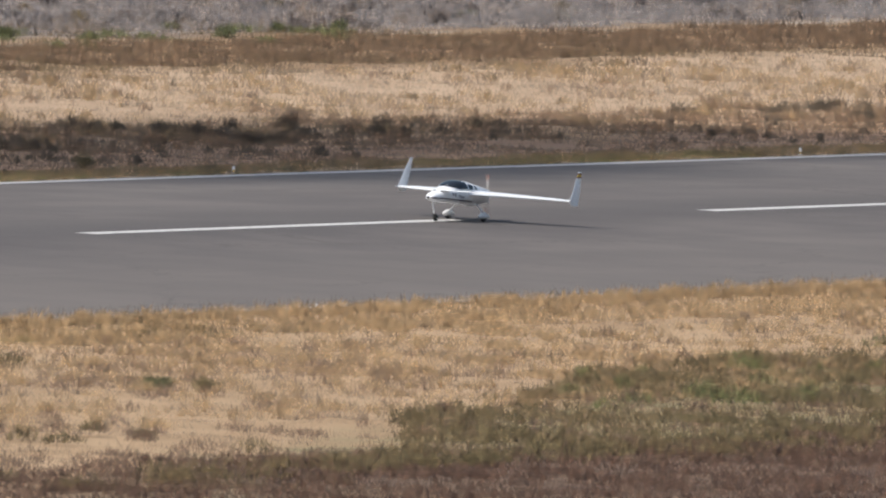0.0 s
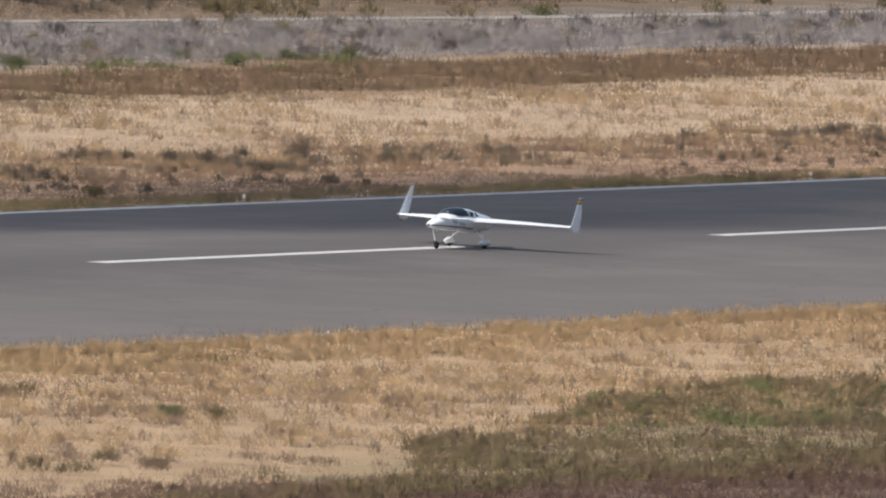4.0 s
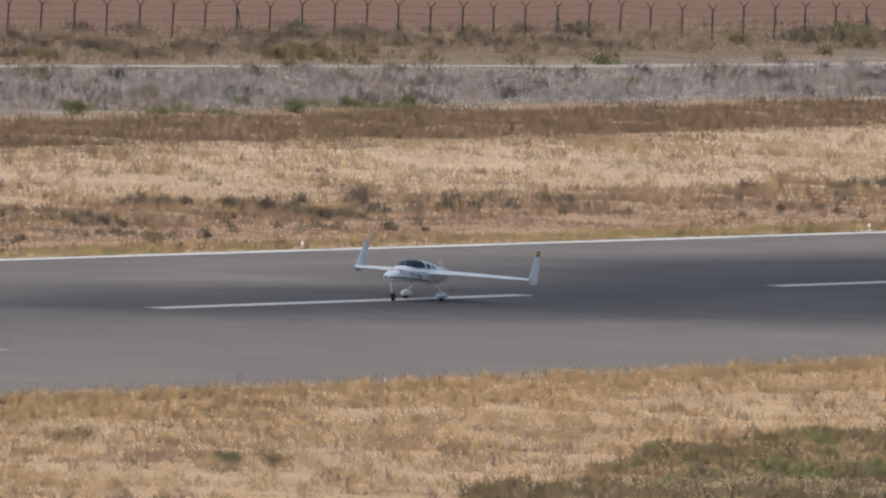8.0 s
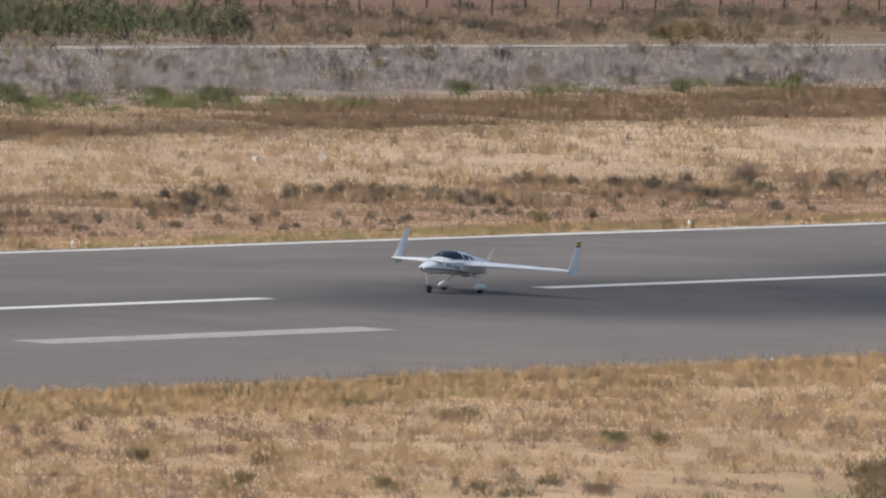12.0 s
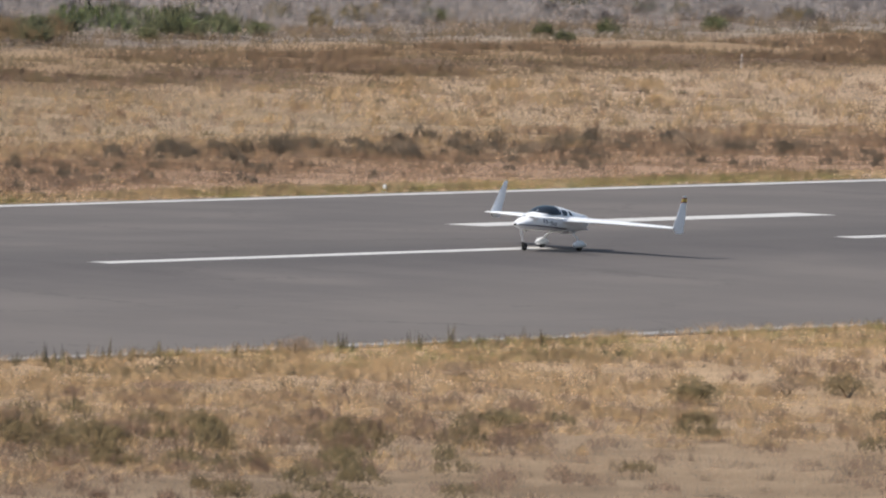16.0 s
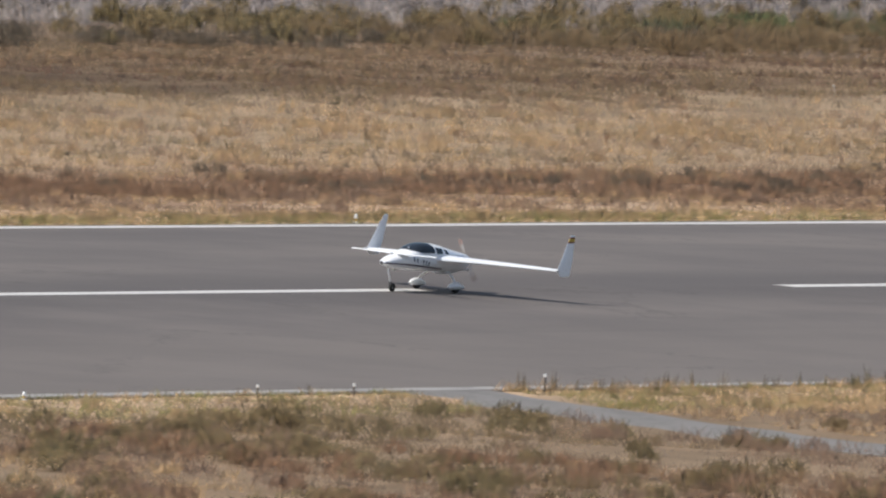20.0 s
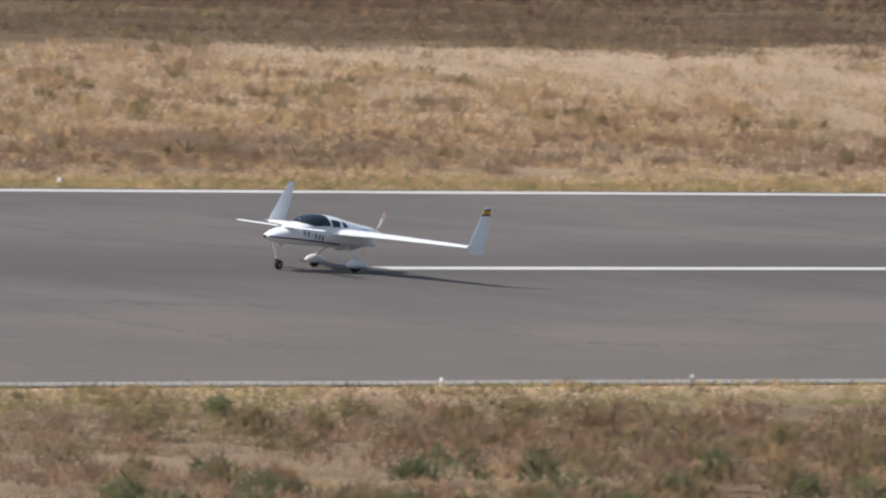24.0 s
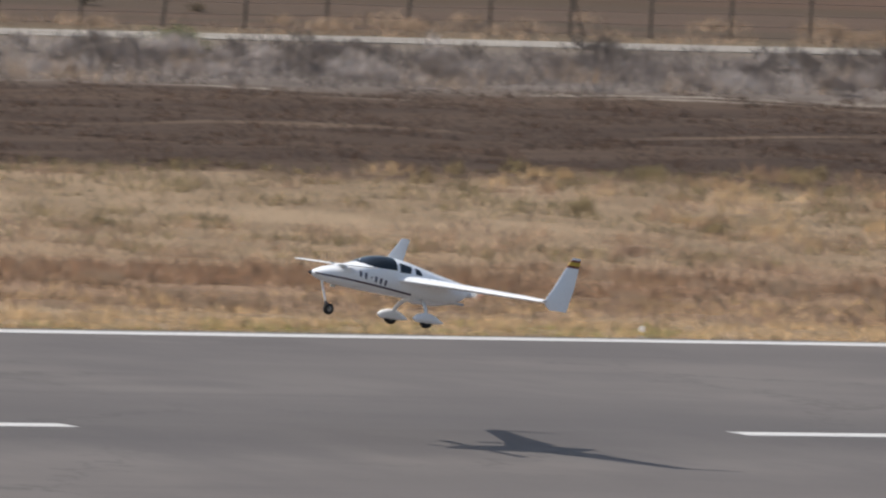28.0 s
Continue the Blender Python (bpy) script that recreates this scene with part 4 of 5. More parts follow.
sow("verge_grass", "low golden grass along the near edge of the runway", "grass", GOLD, (-335, -206), (-34, -30.6), 1.8, (0.14, 0.30), 0.034, 8, 0.30, 9, 1, lean=0.5, spread=0.3)
sow("verge_weed", "brown-gold weeds on the near verge", "weeds", HONEY, (-480, -212), (-46, -32.0), 1.8, (0.16, 0.34), 0.036, 8, 0.26, 9, 2, lean=0.5, spread=0.3)
sow("golden_grass", "low golden grass beside the path", "grass", GOLD, (-206, -120), (-47, -35), 1.0, (0.14, 0.28), 0.036, 8, 0.34, 8, 1, lean=0.5, spread=0.3)
sow("green_verge_grass", "dull olive grass on the near verge", "grass", OLIVE, (-480, -320), (-46, -31), 1.0, (0.14, 0.3), 0.034, 8, 0.36, 11, 1, lean=0.5, spread=0.3)
sow("stalk_weed", "thin upright green stalks at the runway edge", "weeds", OLIVE, (-206, -118), (-32.2, -30.4), 0.9, (0.35, 0.7), 0.035, 4, 0.3, 6, 2, lean=0.12, spread=0.06)
sow("green_verge_grass", "patch of yellow-green grass beside the path", "grass", LIME, (-206, -196), (-36, -31.2), 2.6, (0.14, 0.3), 0.035, 9, 0.26, 5, 1, lean=0.5)
sow("dry_grass", "dry pale straw grass in front of the runway", "grass", DRY, (-480, 20), (-96, -36), 1.0, (0.11, 0.24), 0.038, 6, 0.26, 8, lean=0.5, spread=0.3, keep=lambda x, y: (x > -200) | (cloudy(x, y, 12, 1) > 0.55))
sow("golden_grass", "clumps of golden dry grass", "grass", GOLD, (-206, 20), (-66, -34), 0.9, (0.2, 0.42), 0.034, 9, 0.40, 10, 3, lean=0.7, spread=0.35)
sow("brown_speckle_weed", "small dark dry weeds scattered in the straw", "weeds", DUSK, (-480, 20), (-80, -36), 0.12, (0.2, 0.5), 0.025, 14, 0.42, 9, 2, lean=0.4, spread=0.2)
sow("dark_weed", "dark reddish-brown dry weeds", "weeds", UMBER, (-170, 20), (-104, -72), 2.4, (0.22, 0.45), 0.04, 8, 0.10, 8, 2, spread=0.35, keep=lambda x, y: y < -81 + 6 * cloudy(x, y, 14, 1))
def green_edge(x, y):
    """The slanting edge of the green weeds in front of the runway."""
    return y + 2.5 * cloudy(x, y, 9, 2) + 4 * cloudy(x, y, 22, 0) < np.interp(x, (-140, -108, -79, -60, -28, 20), (-81, -73, -60, -54.5, -50, -48))


thicket("olive_weed", "olive green weeds in a broad soft patch", "weeds", OLIVE, (-140, 20), (-84, -50), 0.8, (0.45, 0.95), (0.28, 0.55), 40, 0.085, 0.38, 9, 3, keep=green_edge)
sow("honey_weed", "brown-gold weeds among the green ones", "weeds", HONEY, (-140, 20), (-86, -52), 1.1, (0.22, 0.45), 0.04, 7, 0.40, 8, 0, spread=0.35, lean=0.4, keep=green_edge)
thicket("green_weed", "rounded green weeds on the edge of the olive patch", "weeds", MEADOW, (-110, 20), (-70, -52), 0.10, (0.5, 1.0), (0.4, 0.75), 90, 0.085, 0.44, 10, 1, keep=green_edge)
thicket("brown_weed", "clumps of dull brown dry weeds", "weeds", TAUPE, (-240, -90), (-80, -40), 0.10, (0.4, 1.2), (0.3, 0.55), 110, 0.075, 0.42, 14, 2)
thicket("olive_weed", "clumps of olive green weeds", "weeds", OLIVE, (-240, -110), (-80, -42), 0.05, (0.5, 1.2), (0.35, 0.7), 150, 0.08, 0.45, 16, 0)
thicket("brown_weed", "clumps of dull brown dry weeds", "weeds", TAUPE, (-480, -214), (-76, -38), 0.12, (0.6, 1.6), (0.35, 0.8), 110, 0.095, 0.42, 14, 2)
thicket("brown_weed", "dense rust-brown dry weeds in front of the runway", "weeds", RUSSET, (-480, -228), (-72, -37), 0.12, (0.6, 1.5), (0.35, 0.7), 110, 0.10, 0.38, 11, 3)
thicket("green_weed", "rounded green bushes in front of the runway", "shrubs", FRESH, (-480, -270), (-72, -50), 0.03, (0.7, 1.5), (0.6, 1.1), 220, 0.10, 0.42, 13, 1)
thicket("brown_weed", "row of dull brown dry bushes beside the path", "weeds", TAUPE, (-206, -150), (-64, -46), 0.05, (0.6, 1.2), (0.6, 1.1), 260, 0.085, 0.40, 12, 1, keep=lambda x, y: x < -186 - 1.2 * (y + 46))
thicket("olive_bush", "row of olive bushes beside the path", "weeds", OLIVE, (-206, -150), (-64, -46), 0.075, (0.6, 1.2), (0.7, 1.2), 280, 0.085, 0.40, 12, 3, keep=lambda x, y: x < -186 - 1.2 * (y + 46))
thicket("olive_weed", "clumps of olive green weeds", "weeds", OLIVE, (-480, -214), (-76, -38), 0.075, (0.6, 1.5), (0.45, 0.95), 200, 0.09, 0.44, 14, 0)
sow("dry_stalk", "loose dry stalks standing among the weeds", "grass", DRY, (-480, -100), (-80, -37), 0.25, (0.25, 0.5), 0.022, 7, 0.35, 9, 1, lean=0.35, spread=0.3)
sow("brown_stalk", "thin dull brown stalks in loose clumps", "weeds", TAUPE, (-240, -60), (-85, -40), 0.5, (0.25, 0.55), 0.028, 9, 0.50, 11, 3, lean=0.35, spread=0.3)


# ---- the canard aircraft ----
# x ahead, y to its left, z up; the origin lies on the ground between the main wheels
BODY = (  # station, bottom, top, half width
    (3.06, 0.965, 1.01, 0.05), (3.01, 0.935, 1.04, 0.12), (2.9, 0.885, 1.095, 0.205), (2.7, 0.825, 1.175, 0.295), (2.4, 0.775, 1.255, 0.38), (2.1, 0.75, 1.32, 0.44),
    (1.85, 0.735, 1.40, 0.49), (1.6, 0.72, 1.515, 0.53), (1.35, 0.71, 1.605, 0.555), (1.1, 0.70, 1.645, 0.57), (0.7, 0.69, 1.635, 0.575), (0.35, 0.68, 1.585, 0.57),
    (0.0, 0.665, 1.515, 0.56), (-0.4, 0.65, 1.425, 0.535), (-0.8, 0.655, 1.35, 0.49), (-1.1, 0.70, 1.30, 0.42), (-1.35, 0.79, 1.255, 0.32), (-1.52, 0.90, 1.20, 0.20))
POWER = 2.5


def body_at(x):
    st = BODY[::-1]
    col = [s[0] for s in st]
    return [float(np.interp(x, col, [s[k] for s in st])) for k in (1, 2, 3)]


def skin(x, a, out=0.0):
    """A point of the body's skin at station x and angle a (0: left side, 90: top), moved outwards."""
    lo, hi, w = body_at(x)
    c, s = math.cos(radians(a)), math.sin(radians(a))
    p = 2 / POWER
    y = (w + out) * math.copysign(abs(c) ** p, c)
    h = (hi - lo) / 2 + out
    return Vector((x, y, (lo + hi) / 2 + h * math.copysign(abs(s) ** p, s)))


def angle_for(x, z):
    lo, hi, _ = body_at(x)
    r = max(-0.999, min(0.999, (z - (lo + hi) / 2) / ((hi - lo) / 2)))
    s = math.copysign(abs(r) ** (POWER / 2), r)
    return math.degrees(math.asin(s))


def panel(bm, grid, inner):
    """A shell with a rim: outer points, and the points below them."""
    a = [[bm.verts.new(p) for p in row] for row in grid]
    b = [[bm.verts.new(p) for p in row] for row in inner]
    n, m = len(a), len(a[0])
    for i in range(n - 1):
        for j in range(m - 1):
            bm.faces.new((a[i][j], a[i + 1][j], a[i + 1][j + 1], a[i][j + 1]))
    rim = [(i, 0) for i in range(n)] + [(n - 1, j) for j in range(1, m)] + [(i, m - 1) for i in range(n - 2, -1, -1)] + [(0, j) for j in range(m - 2, 0, -1)]
    for (i, j), (k, l) in zip(rim, rim[1:] + rim[:1]):
        bm.faces.new((a[i][j], a[k][l], b[k][l], b[i][j]))


def side_patch(bm, corners, side, out=0.008, nx=6, nz=3):
    """A patch of the skin between four (x, z) corners: lower front, lower rear, upper rear, upper front."""
    (x0, z0), (x1, z1), (x2, z2), (x3, z3) = corners
    rows, under = [], []
    for i in range(nx + 1):
        u = i / nx
        row, low = [], []
        for j in range(nz + 1):
            v = j / nz
            x = (x0 + (x1 - x0) * u) * (1 - v) + (x3 + (x2 - x3) * u) * v
            z = (z0 + (z1 - z0) * u) * (1 - v) + (z3 + (z2 - z3) * u) * v
            a = angle_for(x, z)
            a = a if side > 0 else 180 - a
            row.append(skin(x, a, out))
            low.append(skin(x, a, -0.004))
        rows.append(row)
        under.append(low)
    panel(bm, rows, under)


FOIL = ((1.0, 0.0), (0.72, 0.045), (0.45, 0.078), (0.22, 0.075), (0.08, 0.05), (0.015, 0.022), (0.0, 0.0), (0.015, -0.016), (0.08, -0.03), (0.25, -0.038), (0.5, -0.03), (0.75, -0.014))


def foil_ring(lead, chord, thick=1.0, upright=False, cut=(0.0, 1.0)):
    """A wing section from its leading edge backwards."""
    pts = []
    for u, t in FOIL:
        u = cut[0] + (cut[1] - cut[0]) * u
        d = t * chord * thick
        pts.append(Vector(lead) + (Vector((-u * chord, d, 0)) if upright else Vector((-u * chord, 0, d))))
    return pts


def wheel(parent, at, radius, width, name="wheel"):
    hub = new(name)
    hub.parent = parent
    hub.location = at
    bm = bmesh.new()
    turned(bm, [(radius * 0.62, -width * 0.42), (radius * 0.86, -width * 0.5), (radius, -width * 0.25), (radius, width * 0.25), (radius * 0.86, width * 0.5), (radius * 0.62, width * 0.42)], axis="y", n=20)
    part("tyre", bm, BLACK, hub, "black rubber tyre")
    bm = bmesh.new()
    turned(bm, [(0.02, -width * 0.46), (radius * 0.3, -width * 0.46), (radius * 0.6, -width * 0.36), (radius * 0.64, 0), (radius * 0.6, width * 0.36), (radius * 0.3, width * 0.46), (0.02, width * 0.46)], axis="y", n=16)
    part("rim", bm, STEEL, hub, "bare metal wheel rim")
    return hub


def build_plane():
    plane = tagged(new("light_aircraft"), "white canard aircraft with winglets and a pusher propeller", "aircraft")
    bm = bmesh.new()
    stations = [s[0] for s in BODY]
    fine = []
    for a, b in zip(stations, stations[1:]):
        fine += [a, (a + b) / 2]
    fine.append(stations[-1])
    loft(bm, [[skin(x, 360 * i / 36) for i in range(36)] for x in fine])
    part("fuselage", bm, WHITE, plane)
    bm = bmesh.new()
    turned(bm, [(0.01, 3.14), (0.028, 3.12), (0.045, 3.08), (0.055, 3.04), (0.05, 3.03)], (0, 0, 0.988), "x", 12)
    part("nose_cap", bm, DARK, plane, "small black nose cap")
    # canopy: a tinted shell over the cabin
    bm = bmesh.new()
    rows, under = [], []
    for i in range(15):
        x = 1.80 - i / 14 * 0.93
        base = 1.41 - 0.075 * min(1.0, (1.80 - x) / 0.3)
        lo = angle_for(x, min(base, body_at(x)[1] - 0.02))
        row = [lo + (180 - 2 * lo) * j / 16 for j in range(17)]
        rows.append([skin(x, a, 0.012) for a in row])
        under.append([skin(x, a, -0.006) for a in row])
    panel(bm, rows, under)
    part("canopy", bm, GLASS, plane, "dark tinted bubble canopy")
    for side in (1, -1):
        for k, quad in enumerate((((0.78, 1.30), (0.46, 1.30), (0.41, 1.47), (0.77, 1.52)), ((0.29, 1.29), (0.08, 1.29), (0.17, 1.43), (0.31, 1.45)))):
            bm = bmesh.new()
            side_patch(bm, quad, side, 0.009, 4, 3)
            part("window", bm, GLASS, plane, "dark tinted cabin window")
        bm = bmesh.new()
        for x0, x1, za, zb in ((3.0, 2.2, 0.985, 0.945), (2.2, 1.4, 0.945, 0.885), (1.4, 0.3, 0.885, 0.785)):
            side_patch(bm, ((x0, za - 0.02), (x1, zb - 0.02), (x1, zb + 0.02), (x0, za + 0.02)), side, 0.005, 8, 1)
        part("trim_stripe", bm, PURPLE, plane, "dark plum trim stripe")
        for k in range(6):
            x = 1.92 - 0.145 * k
            z = 1.135 - 0.0195 * 1.45 * k
            bm = bmesh.new()
            if k == 2:
                side_patch(bm, ((x - 0.02, z - 0.02), (x - 0.08, z - 0.028), (x - 0.078, z + 0.002), (x - 0.018, z + 0.01)), side, 0.005, 2, 1)
            else:
                side_patch(bm, ((x - 0.01, z - 0.075), (x - 0.08, z - 0.09), (x - 0.068, z + 0.05), (x + 0.002, z + 0.065)), side, 0.005, 2, 2)
            part("marking_bar", bm, INK, plane, "dark painted marking bar")
        # wing with its strake, control surface and winglet
        secs = [((0.86, 0.52, 1.10), 1.95, 0.85), ((0.62, 0.85, 1.105), 1.78, 0.85), ((0.10, 1.55, 1.10), 1.30, 0.95), ((-0.38, 2.4, 1.085), 1.02, 1.0), ((-0.85, 3.3, 1.065), 0.82, 1.0), ((-1.27, 4.07, 1.045), 0.66, 0.9)]
        bm = bmesh.new()
        loft(bm, [foil_ring((p[0], side * p[1], p[2]), c, t * 1.2, cut=(0.0, 0.86)) for p, c, t in secs])
        wing = part("wing", bm, WHITE, plane)
        bm = bmesh.new()
        loft(bm, [foil_ring((p[0] - c * 0.865, side * p[1], p[2] + 0.003), c * 0.135, 1.2) for p, c, t in secs[1:4]])
        part("aileron", bm, WHITE, wing)
        bm = bmesh.new()
        loft(bm, [foil_ring((p[0] - c * 0.865, side * p[1], p[2] + 0.003), c * 0.135, 1.2) for p, c, t in secs[3:]])
        part("trailing_edge", bm, WHITE, wing)
        bm = bmesh.new()
        fins = [((-1.48, side * 4.11, 0.86), 0.50), ((-1.36, side * 4.10, 0.96), 0.66), ((-1.29, side * 4.10, 1.06), 0.74), ((-1.55, side * 4.075, 1.46), 0.60), ((-1.82, side * 4.04, 1.93), 0.40), ((-2.00, side * 4.02, 2.20), 0.27), ((-2.04, side * 4.015, 2.235), 0.19)]
        loft(bm, [foil_ring(p, c, 0.75, True) for p, c in fins])
        winglet = part("winglet", bm, WHITE, plane, "white swept winglet with striped tip")
        for z0, z1, m in ((1.985, 2.04, RED), (2.04, 2.135, YELLOW), (2.135, 2.19, RED)):
            bm = bmesh.new()
            rows, under = [], []
            for z in (z0, z1):
                u = (z - 1.93) / 0.27
                lead, chord = Vector((-1.82 - 0.18 * u, side * (4.04 - 0.02 * u), z)), 0.40 - 0.13 * u
                face = [q for q in foil_ring((0, 0, 0), chord, 0.75, True)][:7]
                rows.append([lead + Vector((q.x, side * (abs(q.y) + 0.006), 0)) for q in face])
                under.append([lead + Vector((q.x, side * (abs(q.y) - 0.004), 0)) for q in face])
            panel(bm, rows, under)
            part("tip_stripe", bm, m, winglet, "painted stripe on the winglet tip")
        bm = bmesh.new()
        turned(bm, [(0.004, -1.22), (0.022, -1.24), (0.03, -1.27), (0.03, -1.33), (0.01, -1.35)], (0, side * 4.15, 1.07), "x", 10)
        part("navigation_light", bm, GREY_PAINT, winglet)
        # canard
        bm = bmesh.new()
        loft(bm, [foil_ring((2.47 - 0.02 * u, side * (0.10 + 1.72 * u), 1.285 + 0.02 * u), 0.26 if u < 0.99 else 0.22, 1.3 if u < 0.99 else 0.9) for u in (0, 0.3, 0.65, 0.95, 1.0)])
        canard = part("canard", bm, WHITE, plane)
        bm = bmesh.new()
        loft(bm, [foil_ring((2.205 - 0.02 * u, side * (0.32 + 1.44 * u), 1.275 + 0.02 * u), 0.10, 1.4) for u in (0, 0.5, 1.0)])
        part("elevator", bm, WHITE, canard)
        # main gear
        bm = bmesh.new()
        tube(bm, [(-0.10, side * 0.28, 0.70), (-0.08, side * 0.49, 0.62), (-0.04, side * 0.68, 0.48), (0.0, side * 0.78, 0.32), (0.01, side * 0.81, 0.24)], [0.075, 0.07, 0.06, 0.052, 0.048], 10, 0.5)
        part("main_gear_leg", bm, WHITE, plane)
        bm = bmesh.new()
        prof = [(0.40, 0.01, 0.21, 0.0), (0.37, 0.05, 0.215, 0.02), (0.28, 0.10, 0.225, 0.03), (0.12, 0.125, 0.245, 0.05), (-0.04, 0.13, 0.25, 0.06), (-0.2, 0.11, 0.235, 0.05), (-0.36, 0.065, 0.205, 0.03), (-0.50, 0.012, 0.18, 0.0)]
        loft(bm, [[Vector((x, side * 0.84 + r * 0.92 * math.cos(2 * math.pi * i / 14), z + (r * 1.1 if math.sin(2 * math.pi * i / 14) > 0 else r * 1.0) * math.sin(2 * math.pi * i / 14))) for i in range(14)] for x, r, z, _ in prof])
        part("wheel_fairing", bm, WHITE, plane, "white teardrop wheel fairing")
        wheel(plane, (0.0, side * 0.84, 0.19), 0.19, 0.11, "main_wheel")
        bm = bmesh.new()
        tube(bm, [(-0.9, side * 0.20, 0.72), (-1.25, side * 0.21, 0.74), (-1.42, side * 0.22, 0.73)], [0.03, 0.03, 0.03], 8)
        part("exhaust_pipe", bm, GREY_PAINT, plane)
        bm = bmesh.new()
        side_patch(bm, ((0.30, 1.19), (-0.95, 1.205), (-0.95, 1.235), (0.30, 1.23)), side, 0.005, 8, 1)
        part("trim_stripe", bm, BLUE, plane, "pale blue trim stripe along the rear body")
    # nose gear
    bm = bmesh.new()
    tube(bm, [(2.70, 0, 0.86), (2.66, 0, 0.70), (2.56, 0, 0.46), (2.50, 0, 0.30)], [0.032, 0.03, 0.026, 0.024], 10)
    part("nose_gear_strut", bm, WHITE, plane)
    bm = bmesh.new()
    tube(bm, [(2.505, 0, 0.32), (2.48, 0.06, 0.26), (2.43, 0.075, 0.18), (2.39, 0.075, 0.14)], [0.03, 0.022, 0.02, 0.02], 8)
    tube(bm, [(2.505, 0, 0.32), (2.48, -0.06, 0.26), (2.43, -0.075, 0.18), (2.39, -0.075, 0.14)], [0.03, 0.022, 0.02, 0.02], 8)
    part("nose_wheel_fork", bm, DARK, plane, "dark metal nose wheel fork")
    nose_wheel = wheel(plane, (2.39, 0, 0.145), 0.145, 0.10, "nose_wheel")
    bm = bmesh.new()
    box(bm, (2.30, -0.05, 0.70), (2.42, 0.05, 0.80), 0.015)
    part("landing_light", bm, STEEL, plane)
    # cooling scoop under the engine
    bm = bmesh.new()
    loft(bm, [[Vector((x, w * math.cos(2 * math.pi * i / 14), z + h * math.sin(2 * math.pi * i / 14))) for i in range(14)] for x, w, h, z in ((0.15, 0.22, 0.05, 0.69), (-0.1, 0.27, 0.09, 0.665), (-0.6, 0.27, 0.10, 0.68), (-1.15, 0.2, 0.07, 0.76), (-1.35, 0.08, 0.03, 0.82))])
    part("cooling_scoop", bm, WHITE, plane)
    # antenna and pusher propeller
    bm = bmesh.new()
    tube(bm, [(1.72, 0.05, 1.41), (1.70, 0.05, 1.53)], [0.014, 0.008], 6)
    part("vent_mast", bm, WHITE, plane)
    prop = new("propeller")
    prop.parent = plane
    prop.location = (-1.60, 0, 1.04)
    bm = bmesh.new()
    turned(bm, [(0.004, -0.30), (0.05, -0.26), (0.09, -0.17), (0.11, -0.06), (0.115, 0.04), (0.115, 0.07)], (0, 0, 0), "x", 16)
    part("spinner", bm, WHITE, prop)
    for k in range(2):
        turn = Matrix.Rotation(radians(180 * k), 3, "X")

        def blade(rows):
            bm = bmesh.new()
            rings = []
            for r, c, tw in rows:
                t = radians(tw)
                uv = [(math.cos(2 * math.pi * i / 10) * c / 2, math.sin(2 * math.pi * i / 10) * c * 0.07) for i in range(10)]
                rings.append([turn @ Vector((u * math.sin(t) + v * math.cos(t), u * math.cos(t) - v * math.sin(t), r)) for u, v in uv])
            loft(bm, rings)
            return bm

        root = part("propeller_blade", blade(((0.08, 0.12, 60), (0.2, 0.17, 48), (0.4, 0.20, 32), (0.58, 0.19, 24))), PROP, prop, "white lacquered propeller blade")
        part("blade_tip", blade(((0.583, 0.19, 24), (0.70, 0.18, 19), (0.77, 0.15, 17), (0.80, 0.07, 16))), PROP_TIP, root, "orange-red blade tip")
    return plane, prop, nose_wheel


plane, propeller, nose_wheel = build_plane()
main_wheels = [o for o in plane.children if o.name.startswith("main_wheel")]


# ---- airfield fixtures ----
def edge_lamp():
    lamp = tagged(new("runway_edge_lamp"), "small white runway edge lamp on a short stem", "lamp", "runway edge lamps")
    bm = bmesh.new()
    turned(bm, [(0.11, 0), (0.11, 0.03), (0.08, 0.05), (0.04, 0.06)], n=12)
    part("base", bm, GREY_PAINT, lamp)
    bm = bmesh.new()
    turned(bm, [(0.026, 0.05), (0.026, 0.17)], n=8)
    part("stem", bm, YELLOW, lamp, "yellow stem")
    bm = bmesh.new()
    turned(bm, [(0.04, 0.16), (0.065, 0.18), (0.065, 0.23), (0.055, 0.24)], n=12)
    part("housing", bm, WHITE, lamp)
    bm = bmesh.new()
    turned(bm, [(0.05, 0.235), (0.055, 0.27), (0.045, 0.31), (0.02, 0.33)], n=12)
    part("lens", bm, WHITE, lamp)
    return lamp


def stand(x, y, turn=0.0):
    return pose(x, y, float(land(x, y)) - 0.01, 0, 0, turn)


first = edge_lamp()
first.matrix_basis = stand(65.2, 31.57)
for k in range(-1, 12):
    if k:
        copy_thing(first, stand(65.2 - 49.48 * k, 31.57, 40 * k))
for k in range(-1, 12):
    copy_thing(first, stand(64.3 - 49.22 * k, -30.99, 25 * k)).scale = (0.95, 0.95, 0.8)


def marker_post(x, y, h, material, label, lean=0.0, thick=1.0):
    post = tagged(new("marker_post"), label, "post")
    bm = bmesh.new()
    tube(bm, [(0, 0, -0.1), (0, 0, h * 0.5), (0, 0, h)], [0.055 * thick, 0.05 * thick, 0.045 * thick], 8)
    part("shaft", bm, material, post)
    bm = bmesh.new()
    turned(bm, [(0.07 * thick, h - 0.16 * thick), (0.08 * thick, h - 0.14 * thick), (0.08 * thick, h - 0.02), (0.05 * thick, h + 0.02)], n=10)
    part("cap", bm, WHITE if material is not WHITE else GREY_PAINT, post)
    post.matrix_basis = stand(x, y) @ pose(0, 0, 0, 0, lean, 20)
    return post


